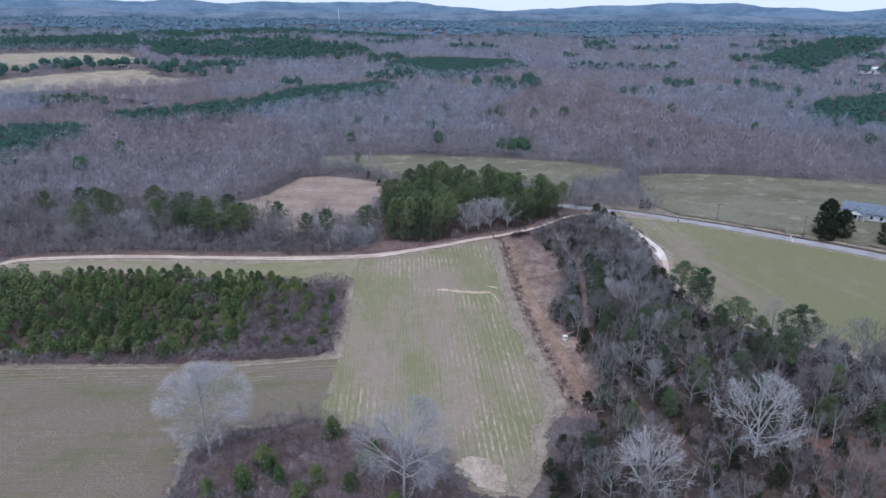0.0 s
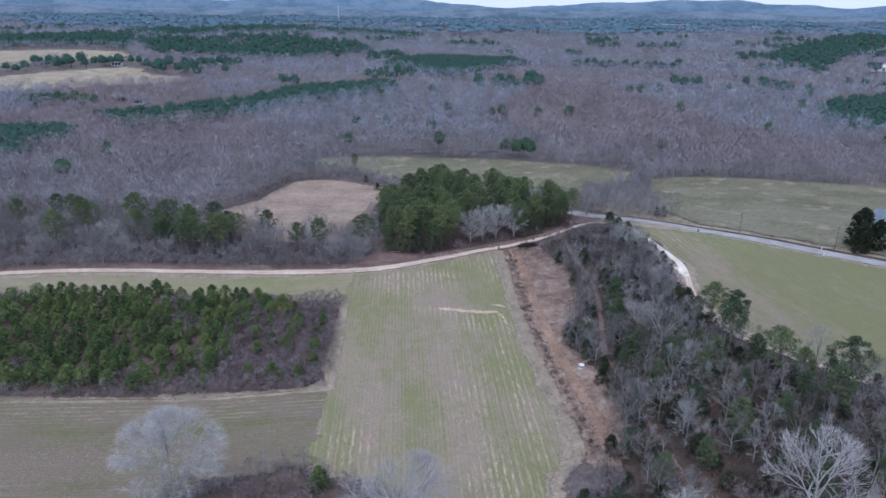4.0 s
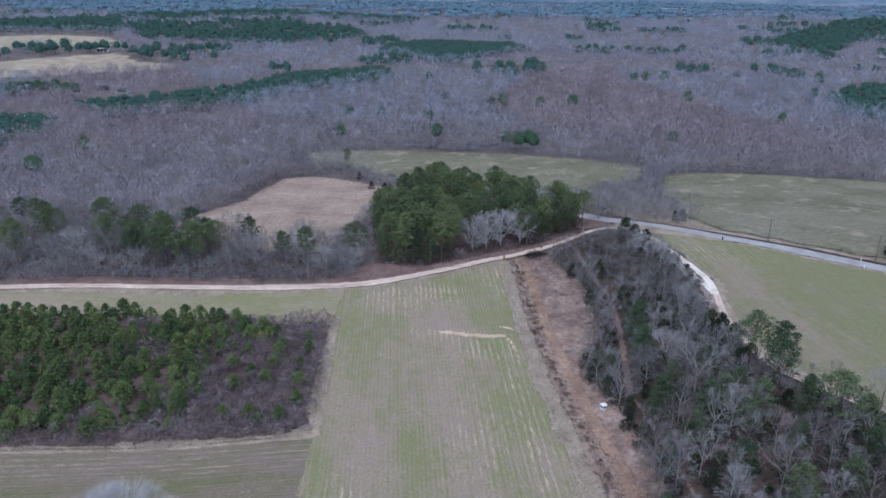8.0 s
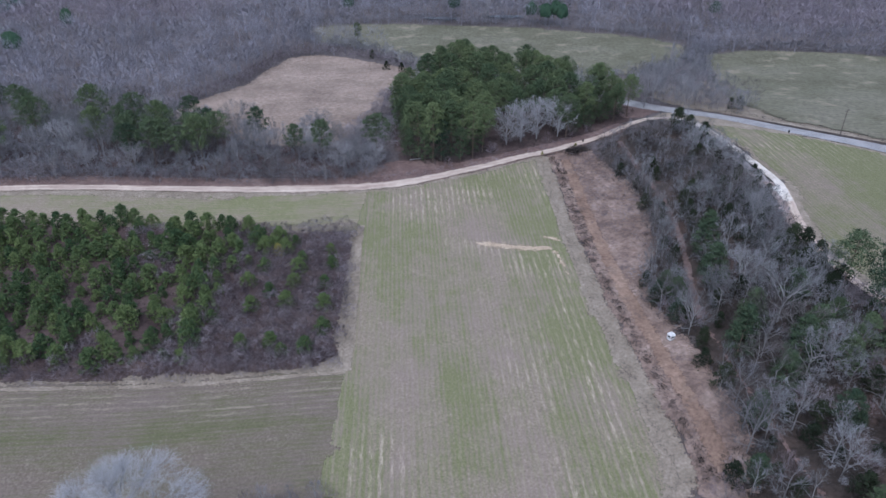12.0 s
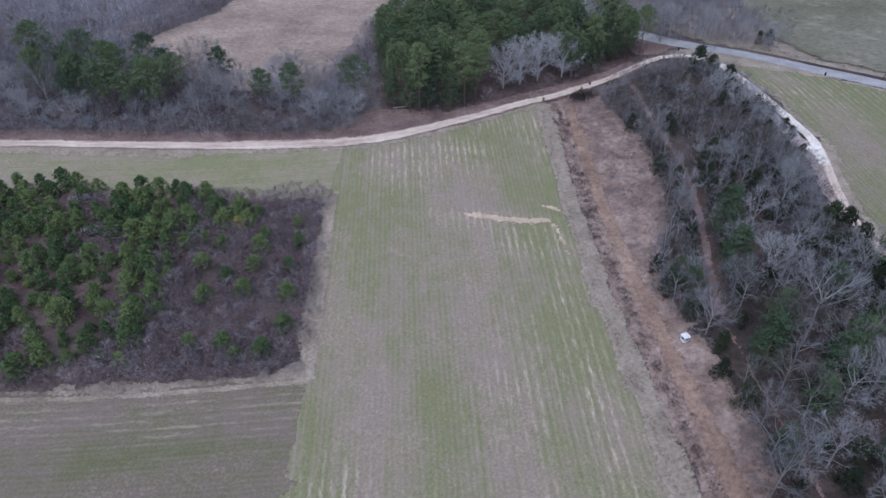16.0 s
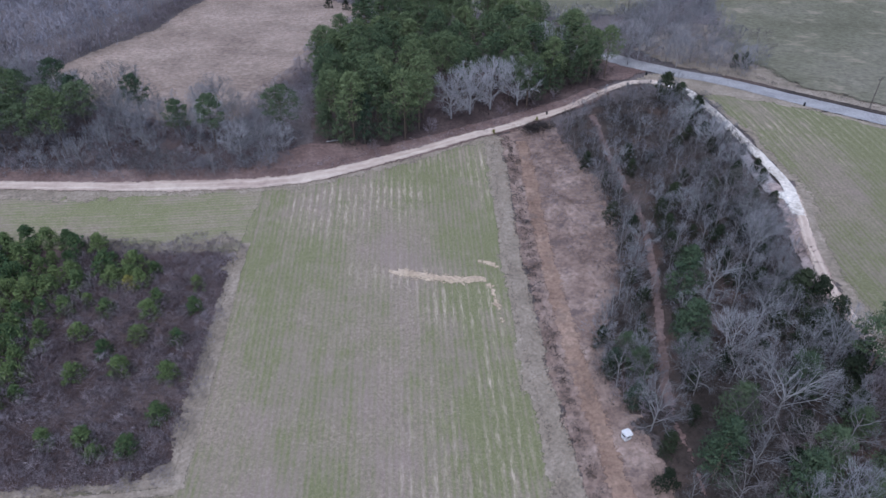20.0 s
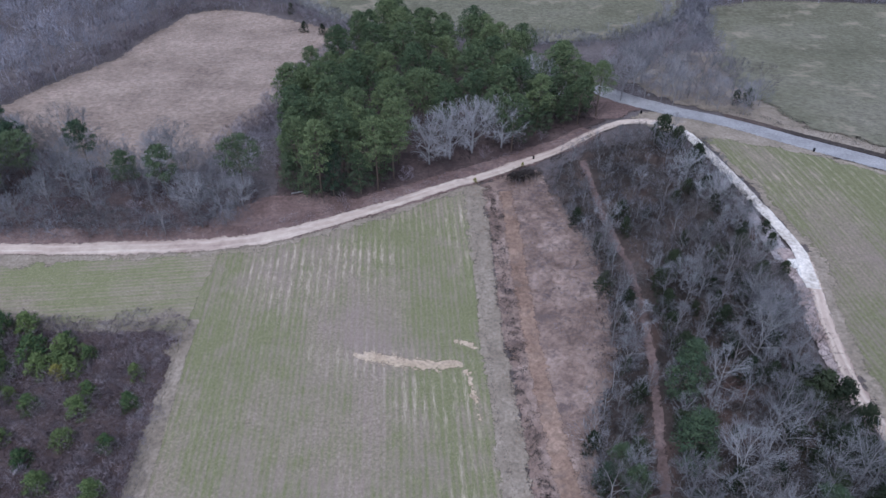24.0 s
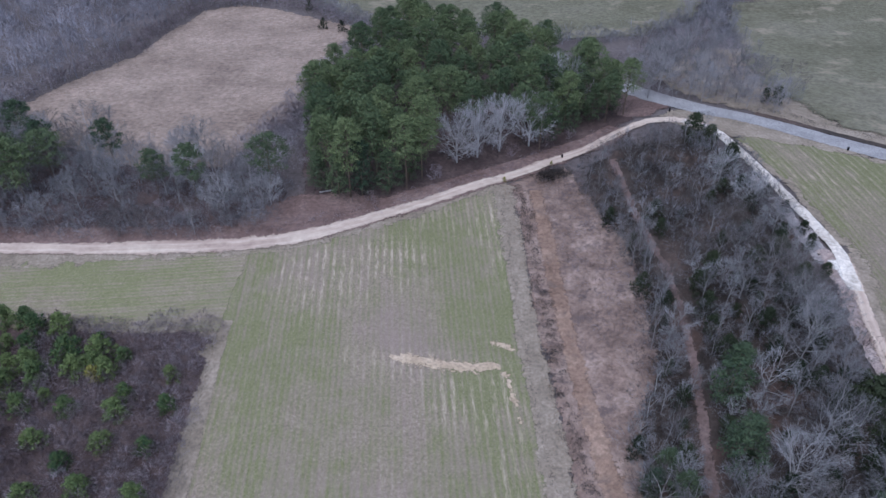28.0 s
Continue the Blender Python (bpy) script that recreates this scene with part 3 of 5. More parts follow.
patch("road_apron", [(41, 240), (46, 244), (52, 244), (62, 238), (72, 229), (80, 223), (78, 218), (66, 223), (58, 226), (52, 227), (46, 233)], M["pale"], 0.13, "pale dry ground where the roads meet", "apron", 3.0)
patch("woodlot_floor", WOODLOT, M["shade"], 0.04, "reddish leaf litter under the woodlot, tree shade in its dark tone", "ground", 4.0)
patch("scrub_floor", [(x * 0.97, y - 0.5) for x, y in SCRUB], M["under"], 0.05, "maroon leaf litter under the scrub", "ground", 4.0)
patch("sandy_corner", [(0.5, 95.7), (4, 99.5), (9, 97.5), (11.5, 94), (11.5, 88.5), (6, 89.2)], M["apron"], 0.16, "pale sandy ground at the field's corner", "ground", 2.0)
patch("leaf_clearing", [(54, 70), (95, 66), (100, 84), (84, 97), (60, 96)], M["leaf_red"], 0.08, "reddish leaf litter in a gap of the woodlot", "ground")
patch("belt_floor", [(-175, 192), (-140, 189), (-106, 194), (-64, 195), (-42, 197), (-24, 201)] + BELT[6:], M["under"], 0.05, "reddish litter under the trees along the dirt road", "ground", 5.0)
patch("trampled_dirt", [(-41, 199), (-33, 200), (-24, 202.5), (-15, 207), (-9, 211), (-18, 213.5), (-28, 212), (-36, 206)], M["litter"], 0.16, "trampled pinkish dirt at the grove's corner", "ground", 2.5)
patch("roadside_litter", [(34, 242), (41, 240.5), (47, 245), (44, 252.5), (38, 262), (32, 262)], M["litter"], 0.1, "reddish litter between the grove and the paved road", "ground", 3.0)
patch("fork_ground", [(52, 246.5), (62, 239), (72, 232), (92, 217.5), (94, 223), (77, 238), (75, 262), (78, 290), (62, 292), (45, 264)], M["pale"], 0.08, "pale dry grass under the brush at the road fork", "grass", 4.0)
patch("grove_floor", wider(GROVE, 3.5), M["under"], 0.06, "reddish pine needle litter under the grove", "ground")

strip("rusty_path", [(x + 5.2, y) for x, y in EDGE[:7]], 4.0, M["rust"], 0.13, "rusty orange-brown grass beside the ditch", "grass", 0.2, soft=2.0)
strip("grass_margin", [(x - 0.2, y) for x, y in EDGE], 4.6, M["pale"], 0.16, "pale dry grass margin along the sown field", "grass", 0.12, soft=2.8)
strip("grass_margin", [(-31.6, 179), (-30.6, 168), (-28.6, 150), (-27.0, 133)], 2.3, M["pale"], 0.15, "pale mown grass beside the plantation", "grass", 0.1, soft=0.9)
strip("grass_margin", [(-27, 132.8), (-45, 130.7), (-66, 128.6), (-104, 125.3), (-150, 121)], 1.6, M["pale"], 0.15, "pale dry grass along the plantation", "grass", 0.2, soft=0.9)
strip("road_verge", [(x + 1.5, y + 2.6) for x, y in DIRT[1:-4]], 8.0, M["litter"], 0.11, "reddish-brown verge along the dirt road", "verge", 0.2, soft=2.0)
strip("dirt_road", DIRT, lambda t: 3.7 + 1.3 * sm(0.35, 0.5, t) * sm(0.75, 0.55, t), M["dirt"], 0.22, "pale sandy dirt road with two wheel tracks", "road", soft=2.0)
patch("grey_bank", [(52.5, 215), (54.5, 211), (56.5, 203), (58.2, 195), (58.6, 188), (57.6, 184), (55.4, 187), (54.2, 195), (52.8, 205)], M["grey_bank"], 0.13, "grey bare dirt bank below the white road", "bank", 2.0)
patch("road_bank", [(56, 192), (59.5, 192), (60.5, 186), (60, 178), (58.5, 170), (58, 160), (54.5, 160), (54.5, 170), (55.5, 182)], M["bank"], 0.14, "pinkish bare dirt bank by the white road", "bank", 2.0)
patch("chalk_scar", [(56.6, 189), (58.9, 189.5), (59.0, 183), (58, 181.5)], M["white"], 0.24, "bright chalky scar on the road bank", "bank", 1.2, 0.3)
strip("lower_road", [(x + 0.2, y) for x, y in WHITE[6:]], 2.8, M["dirt"], 0.24, "pinkish dirt road seen through bare trees", "road", soft=1.2)
strip("white_road", [(x - 0.2, y) for x, y in WHITE[:8]], 2.6, M["chalk"], 0.26, "chalky white gravel road along the wood's edge", "road", soft=0.7)
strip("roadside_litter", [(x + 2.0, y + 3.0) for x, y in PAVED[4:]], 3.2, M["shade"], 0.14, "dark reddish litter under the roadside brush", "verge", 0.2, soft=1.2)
strip("roadside_bank", [(x + 3.4, y + 5.0) for x, y in PAVED[4:]], 5.0, M["pale"], 0.12, "pale grassy bank along the paved road", "verge", 0.15, soft=1.6)
strip("paved_road", PAVED, 5.8, M["paved"], 0.2, "weathered grey paved road with no markings", "road", 0.02)
strip("wood_track", [(31, 224), (31.6, 214), (33, 200), (34.6, 190), (34.9, 180), (34.4, 170), (33.4, 160), (32.4, 152), (32, 146)], 2.5, M["track"], 0.14, "reddish footpath through the bare woodlot", "path", 0.2, soft=1.6)
strip("wood_track", [(32, 146), (35, 122), (38, 101), (39, 80)], 2.0, M["litter"], 0.14, "faint overgrown path through the woodlot", "path", 0.3, soft=2.2)


# ---- plants ----
def tube(V, F, a, b, ra, rb, n=5):
    d = (b - a).normalized()
    u = d.orthogonal().normalized()
    w = d.cross(u)
    i = len(V)
    for p, r in ((a, ra), (b, rb)):
        for k in range(n):
            t = 2 * math.pi * k / n
            V.append(p + u * (r * math.cos(t)) + w * (r * math.sin(t)))
    for k in range(n):
        F.append((i + k, i + (k + 1) % n, i + n + (k + 1) % n, i + n + k))


def blade(V, F, a, b, w, rnd):
    """A twig: a thin flat taper from a to b."""
    d = b - a
    side = d.cross(Vector((rnd.uniform(-1, 1), rnd.uniform(-1, 1), rnd.uniform(-1, 1)))).normalized() * w
    i = len(V)
    V += [a - side, a + side, b]
    F.append((i, i + 1, i + 2))


def bare_tree_meshes(seed, h, spread, kids=(8, 6, 5, 4), thick=1.0, start=0.16, fine=1.0, fork=0.5, low=0.12, rise=1.0):
    """A leafless hardwood: trunk and limbs in one mesh; branches that divide down to twigs within a rounded crown in another."""
    rnd = random.Random(seed)
    V, F, W, G = [], [], [], []
    mid, half = h * (1 + low) / 2, h * (1 - low) / 2
    r0 = 0.0155 * h * thick
    sway = lambda a: Vector((rnd.gauss(0, a), rnd.gauss(0, a), rnd.gauss(0, a)))  # noqa: E731

    def room(p, d):
        """How far the crown reaches from p along d."""
        a = (d.x ** 2 + d.y ** 2) / spread ** 2 + d.z ** 2 / half ** 2
        b = (p.x * d.x + p.y * d.y) / spread ** 2 + (p.z - mid) * d.z / half ** 2
        c = (p.x ** 2 + p.y ** 2) / spread ** 2 + (p.z - mid) ** 2 / half ** 2 - 1
        q = b * b - a * c
        return max(0.0, (-b + math.sqrt(q)) / a) if q > 0 else 0.0

    def grow(p, d, length, r, level):
        pieces = (4, 3, 2, 1)[level]
        ps = [p]
        for k in range(pieces):
            d = (d + sway(0.16) + Vector((0, 0, 0.10 * rise))).normalized()
            ps.append(ps[-1] + d * (length / pieces))
            t0, t1 = 1 - 0.75 * k / pieces, 1 - 0.75 * (k + 1) / pieces
            if level == 0 or (level == 1 and r > 0.035):
                tube(V, F, ps[-2], ps[-1], r * t0, r * t1, 4 if level == 0 else 3)
            elif k < pieces - 1:
                side = d.cross(sway(1)).normalized()
                i = len(W)
                W.extend([ps[-2] - side * r * t0, ps[-2] + side * r * t0, ps[-1] + side * r * t1, ps[-1] - side * r * t1])
                G.append((i, i + 1, i + 2, i + 3))
            else:
                blade(W, G, ps[-2], ps[-1], r * t0, rnd)
        if level == 3:
            return
        n = kids[level + 1]
        for q in range(n):
            t = (0.22 + 0.78 * (q + rnd.random()) / n) * pieces
            k = min(pieces - 1, int(t))
            a = ps[k].lerp(ps[k + 1], min(1.0, t - k))
            out = Vector((a.x, a.y, (a.z - mid) * 0.8)).normalized()
            e = (d * 0.55 + out * 0.35 + sway(0.55) + Vector((0, 0, 0.22 * rise))).normalized()
            free = room(a, e)
            reach = min(free * rnd.uniform(0.75, 1.0), length * rnd.uniform(0.45, 0.8))
            if reach > 0.02 * h:
                grow(a, e, max(reach, 0.07 * h if level == 2 else 0), max(r * (0.52, 0.5, 0.45)[level], 0.011 * fine), level + 1)

    lean = Vector((rnd.uniform(-0.07, 0.07), rnd.uniform(-0.07, 0.07), 1))
    top = h * fork
    for k in range(4):
        tube(V, F, lean * (top * k / 4) - Vector((0, 0, 0.3 if k == 0 else 0)), lean * (top * (k + 1) / 4), r0 * (1.1 - 0.13 * k), r0 * (0.97 - 0.13 * k), 6)
    for q in range(kids[0]):
        t = (q + rnd.random() * 0.5) / kids[0]
        turn = q * 2.4 + rnd.uniform(-0.5, 0.5)
        a = lean * (h * start + (top - h * start) * min(1.0, t * 1.15))
        d = Vector((math.cos(turn), math.sin(turn), 0.35 * rise + 2.0 * t ** 1.3)).normalized()
        grow(a, d, room(a, d) * rnd.uniform(0.78, 0.98), r0 * rnd.uniform(0.42, 0.58), 0)
    return (V, F), (W, G)


def clump(V, F, c, r, n, rnd, flat=0.6, size=0.4, up=0.3):
    """Short needle shoots on the skin of a flattened, ragged cushion."""
    seed = rnd.uniform(0, 50)
    for _ in range(n):
        d = Vector((rnd.gauss(0, 1), rnd.gauss(0, 1), rnd.gauss(0.5, 0.8))).normalized()
        far = r * (1 + 0.55 * noise.noise(d * 1.7 + Vector((seed, 0, 0)))) * rnd.uniform(0.45, 1.08)
        p = c + Vector((d.x, d.y, d.z * flat)) * far
        face = (d + Vector((rnd.gauss(0, 0.45), rnd.gauss(0, 0.45), rnd.gauss(up, 0.45)))).normalized()
        u = face.cross(Vector((rnd.uniform(-1, 1), rnd.uniform(-1, 1), rnd.uniform(-1, 1)))).normalized() * size * rnd.uniform(0.6, 1.3)
        w = face.cross(u) * 0.26
        i = len(V)
        V += [p - u * 0.5 - w, p - u * 0.5 + w, p + u * 0.6 + d * size * 0.6 + Vector((0, 0, 0.3 * size))]
        F.append((i, i + 1, i + 2))


def pine_meshes(seed, h, radius, pads, per, crown_from, shape="dome", size=0.4, pad=0.36):
    """A pine: straight tapered trunk, limbs that carry flattened cushions of needles, with gaps between them."""
    rnd = random.Random(seed)
    V, F, W, G = [], [], [], []
    bend = Vector((rnd.uniform(-0.03, 0.03), rnd.uniform(-0.03, 0.03), 1))
    for k in range(5):
        tube(V, F, bend * (h * 0.96 * k / 5) - Vector((0, 0, 0.2 if k == 0 else 0)), bend * (h * 0.96 * (k + 1) / 5), 0.013 * h * (1 - 0.18 * k), 0.013 * h * (1 - 0.18 * (k + 1)), 6)
    lobe = rnd.uniform(0, 6.28)
    for q in range(pads):
        t = ((q + 0.2 + 0.6 * rnd.random()) / pads) ** (0.72 if shape == "dome" else 0.9)
        if shape == "dome":
            wide = radius * (0.62 + 0.38 * min(1, 3 * t)) * math.sqrt(max(0.0, 1 - max(0.0, (t - 0.35) / 0.65) ** 2.2))
        elif shape == "egg":
            wide = radius * min(1, 0.75 + t) * math.sqrt(max(0.0, 1 - t ** 1.7))
        elif shape == "spire":
            wide = radius * min(1, 0.7 + 2 * t) * (1.02 - t) ** 0.5
        else:
            wide = radius * (1.05 - t) * (0.6 + 0.4 * min(1, t * 5))
        turn = q * 2.4 + rnd.uniform(-0.5, 0.5)
        wide *= 1 + 0.2 * math.sin(2 * turn + lobe) + rnd.uniform(-0.16, 0.12)
        r = max(0.26, radius * pad * rnd.uniform(0.75, 1.3) * (1.1 - 0.35 * t))
        out = max(0.0, wide - 0.55 * r) * (1.0 if q % 4 else rnd.uniform(0.2, 0.7))
        z = h * (crown_from + (1 - crown_from) * t) - 0.45 * r
        c = bend * z + Vector((math.cos(turn) * out, math.sin(turn) * out, 0))
        if q % 2 == 0 and out > 0.3:
            tube(V, F, bend * (z - 0.3 * out), c, 0.0042 * h, 0.0018 * h, 3)
        clump(W, G, c, r, int(per * (0.6 + 0.4 * t)), rnd, 0.55, size * rnd.uniform(0.85, 1.15))
    return (V, F), (W, G)


def knit(V, F):
    """Joins the pieces of a trunk and its limbs at their forks into one connected mesh."""
    co = np.array([tuple(v) for v in V])
    boss = list(range(len(V)))

    def top(k):
        while boss[k] != k:
            boss[k] = boss[boss[k]]
            k = boss[k]
        return k

    for f in F:
        for k in f[1:]:
            boss[top(k)] = top(f[0])
    groups = {}
    for k in range(len(V)):
        groups.setdefault(top(k), []).append(k)
    joined = None
    for piece in groups.values():
        if joined is None:
            joined = list(piece)
            continue
        d = ((co[joined] - co[piece[:3]].mean(0)) ** 2).sum(1)
        F.append((piece[0], piece[1], joined[int(d.argmin())]))
        joined += piece


PROTO = {}


def kind_of_tree(key, name, meshes, bark, leaf, label, category, group, crown_name="crown"):
    """Keeps the two meshes of a kind; the first planting and all others share them."""
    (V, F), (W, G) = meshes
    knit(V, F)
    PROTO[key] = dict(name=name, trunk=mesh_of(name + "_trunk", V, F, bark), crown=mesh_of(name + "_" + crown_name, W, G, leaf), label=label, category=category, group=group, crown_name=crown_name, first=None)


def plant(key, x, y, s=1.0, turn=None, label="", sink=0.0, tall=1.0):
    k = PROTO[key]
    turn = random.uniform(0, 360) if turn is None else turn
    m = pose(x, y, land(x, y) - sink, 0, 0, turn) @ Matrix.Diagonal((s, s, s * tall, 1))
    if k["first"] is None:
        root = new(k["name"])
        root.empty_display_size = 0.2
        part("trunk", k["trunk"], root)
        part(k["crown_name"], k["crown"], root)
        tagged(root, k["label"], k["category"], k["group"])
        k["first"] = root
        root.matrix_basis = m
        return root
    ob = copy_thing(k["first"], Matrix.Identity(4))
    ob.matrix_basis = m
    if label:
        ob["label"] = label
    return ob


for v in range(5):
    kind_of_tree(f"bare{v}", "bare_tree", bare_tree_meshes(10 + v, 9.5, 3.4 + 0.3 * v, (9, 7, 5, 5), 0.72, 0.14, 1.0, 0.55, 0.12, 0.6), M["bark"], M["twig" if v < 3 else "twig_dark"], "leafless grey hardwood with a fine twiggy crown", "tree", "bare trees")
for v in range(3):
    kind_of_tree(f"slim{v}", "sapling", bare_tree_meshes(30 + v, 8.5, 1.9, (8, 6, 4, 4), 0.6, 0.10, 0.9, 0.6, 0.05), M["bark_mid"], M["twig"], "slender leafless grey hardwood sapling", "sapling", "saplings")
for v in range(3):
    kind_of_tree(f"shrub{v}", "shrub", bare_tree_meshes(40 + v, 4, 2.2, (8, 6, 5, 5), 0.8, 0.02, 0.8, 0.25, 0.0), M["bark"], M["twig_red"], "leafless purple-brown winter shrub", "shrub", "shrubs")
kind_of_tree("great0", "old_tree", bare_tree_meshes(50, 18.5, 9.6, (15, 9, 8, 8), 0.8, 0.22, 0.85, 0.55, 0.18, 0.2), M["bark_pale"], M["twig_pale"], "large old leafless hardwood with pale spreading limbs", "tree", "old bare trees")
kind_of_tree("great1", "old_tree", bare_tree_meshes(53, 20, 9.2, (20, 9, 9, 10), 0.55, 0.28, 0.75, 0.8, 0.24, 0.0), M["bark_mid"], M["twig_pale"], "tall leafless hardwood with a hazy fine twig crown", "tree", "old bare trees")
for v in range(2):
    kind_of_tree(f"wide{v}", "spreading_tree", bare_tree_meshes(56 + v, 11, 5.2, (9, 8, 6, 6), 0.78, 0.14, 0.95, 0.45), M["bark_mid"], M["twig"], "spreading leafless hardwood with pale crooked limbs", "tree", "spreading bare trees")
kind_of_tree("lich0", "lichened_tree", bare_tree_meshes(58, 11, 5.8, (11, 8, 6, 6), 1.0, 0.10, 1.0, 0.45), M["bark_pale"], M["twig_pale"], "crooked leafless hardwood with pale lichened limbs", "tree", "lichened trees")
kind_of_tree("ever0", "evergreen_tree", pine_meshes(90, 14, 5.0, 170, 60, 0.04, "egg", 0.5, 0.2), M["bark_pine"], M["cedar"], "broad dark evergreen tree beside the house", "tree", "yard trees")
for v in range(5):
    kind_of_tree(f"pine{v}", "pine_tree", pine_meshes(60 + v, 14, 2.8 + 0.22 * v, 64, 74, 0.42, "dome", 0.30, 0.31), M["bark_pine"], M["needle_lit"], "tall dark green pine with a rounded open crown", "tree", "pines")
for v in range(3):
    kind_of_tree(f"broad{v}", "pine_tree", pine_meshes(95 + v, 12, 3.0 + 0.2 * v, 46, 74, 0.46, "dome", 0.30, 0.29), M["bark_pine"], M["needle"], "dark green pine with a broad open crown", "tree", "pines")
for v in range(3):
    kind_of_tree(f"low{v}", "pine_tree", pine_meshes(66 + v, 11, 2.6 + 0.2 * v, 66, 66, 0.16, "egg", 0.30, 0.29), M["bark_pine"], M["needle"], "dark green pine branched almost to the ground", "tree", "pines")
for v in range(5):
    kind_of_tree(f"young{v}", "young_pine", pine_meshes(70 + v, 4.0, 1.65 + 0.1 * v, 54, 40, 0.06, "spire", 0.27, 0.22), M["bark_pine"], M["young"], "young bright green plantation pine", "tree", "plantation pines")
kind_of_tree("yellow0", "young_pine", pine_meshes(76, 3.9, 1.35, 30, 44, 0.08, "egg", 0.27, 0.3), M["bark_pine"], M["sick"], "young plantation pine turned yellowish", "tree", "plantation pines")
for v in range(2):
    kind_of_tree(f"cedar{v}", "cedar_tree", pine_meshes(80 + v, 5, 1.9, 36, 44, 0.03, "egg", 0.32, 0.36), M["bark_pine"], M["cedar"], "dense dark green cedar by the road", "tree", "cedars")


def scatter(poly, gap, tries, rnd, keep=None):
    """Random places in a polygon no nearer to each other than gap."""
    xs, ys = [p[0] for p in poly], [p[1] for p in poly]
    grid, out = {}, []
    for _ in range(tries):
        x, y = rnd.uniform(min(xs), max(xs)), rnd.uniform(min(ys), max(ys))
        if not inside(poly, x, y) or (keep and not keep(x, y)):
            continue
        cx, cy = int(x // gap), int(y // gap)
        if any((x - a) ** 2 + (y - b) ** 2 < gap * gap for i in (-1, 0, 1) for j in (-1, 0, 1) for a, b in grid.get((cx + i, cy + j), ())):
            continue
        grid.setdefault((cx, cy), []).append((x, y))
        out.append((x, y))
    return out


def off_line(line, d):
    pts = smooth_line(line, 1.5)
    return lambda x, y: all((x - a) ** 2 + (y - b) ** 2 > d * d for a, b in pts)


rnd = random.Random(7)
pick = lambda stem, n: f"{stem}{rnd.randrange(n)}"  # noqa: E731

# the pine grove by the bend
for x, y in [(-14, 288), (9, 285), (-3, 281), (-16, 249), (-23, 238), (-23, 224), (-14, 222), (-8, 239), (2, 237), (10, 240), (19, 244), (28, 250), (-8, 214.5), (-18, 211)]:
    plant(pick("pine", 5), x, y, rnd.uniform(1.0, 1.15))
for x, y in scatter(GROVE, 5.2, 1500, rnd, lambda x, y: not (-4 < x < 16 and y < 233) and y > 212 + max(0, x + 12) * 0.62):
    plant(pick("pine", 5), x, y, rnd.uniform(0.78, 1.18) * (1 - 0.2 * sm(8, 34, x)))
for x, y in [(-24, 213), (-20, 211), (-16, 212), (-11, 213), (-26, 220), (-28, 231), (-30, 243), (19, 234), (24, 238), (29, 242), (33, 245), (-8, 217), (22, 243), (27, 246), (31, 250), (25, 252)]:
    plant(pick("low", 3), x, y, rnd.uniform(0.75, 1.1))
for x, y in [(1, 224.5), (5, 227), (9.4, 229.8), (15.5, 232.5)]:
    plant("lich0", x, y, rnd.uniform(0.95, 1.15), tall=1.0)
plant("lich0", 23, 249, 1.25)
for x, y, s in [(-35.5, 206.5, 0.72), (-32, 208, 0.6), (49.5, 203, 0.6), (47.5, 212, 0.55), (52, 186, 0.55), (50, 174, 0.6), (45, 192, 0.5), (52.5, 196, 0.5)]:
    plant("lich0" if rnd.random() < 0.4 else pick("wide", 2), x, y, s)
for x, y in [(-14, 210), (-3, 218), (12, 227.5), (19, 232), (24, 235)]:
    plant(pick("shrub", 3), x, y, rnd.uniform(0.6, 1.0))

# the young plantation: pines thick in the west, brush with a few pines in the east
stand = scatter(PLANTED, 2.75, 9000, rnd, lambda x, y: x > -140 and y > 137.5 + 0.1 * (x + 28) + 2.5 * noise.noise((x * 0.15, 0, 8)) and (x < -54 + 5 * noise.noise((y * 0.1, 0, 3)) + (8 if y > 168 else 0)) and noise.noise((x * 0.09, y * 0.09, 4)) > -0.42)
near_stand = sorted(stand, key=lambda p: -p[0])[:220]
for x, y in near_stand:
    plant(pick("young", 5), x, y, rnd.choice((0.7, 0.9, 1.05, 1.2)) * rnd.uniform(0.92, 1.12), tall=rnd.uniform(0.85, 1.05))
for x, y in [(-40.9, 150.5), (-33.7, 149.5), (-32.7, 143), (-34.8, 137.9), (-40.8, 139.1), (-47.3, 149.5), (-35, 156.3), (-41.1, 157), (-34.7, 162.7), (-41.1, 164.5), (-47.6, 169.6), (-53.5, 146), (-41.2, 161.6), (-48.1, 162.2), (-38.6, 137), (-36, 168), (-46, 139), (-45, 154), (-44, 171), (-50, 157)]:
    plant(pick("young", 5), x, y, rnd.uniform(0.75, 1.1), tall=0.85)

plant("yellow0", -46.7, 167.4, 0.8)

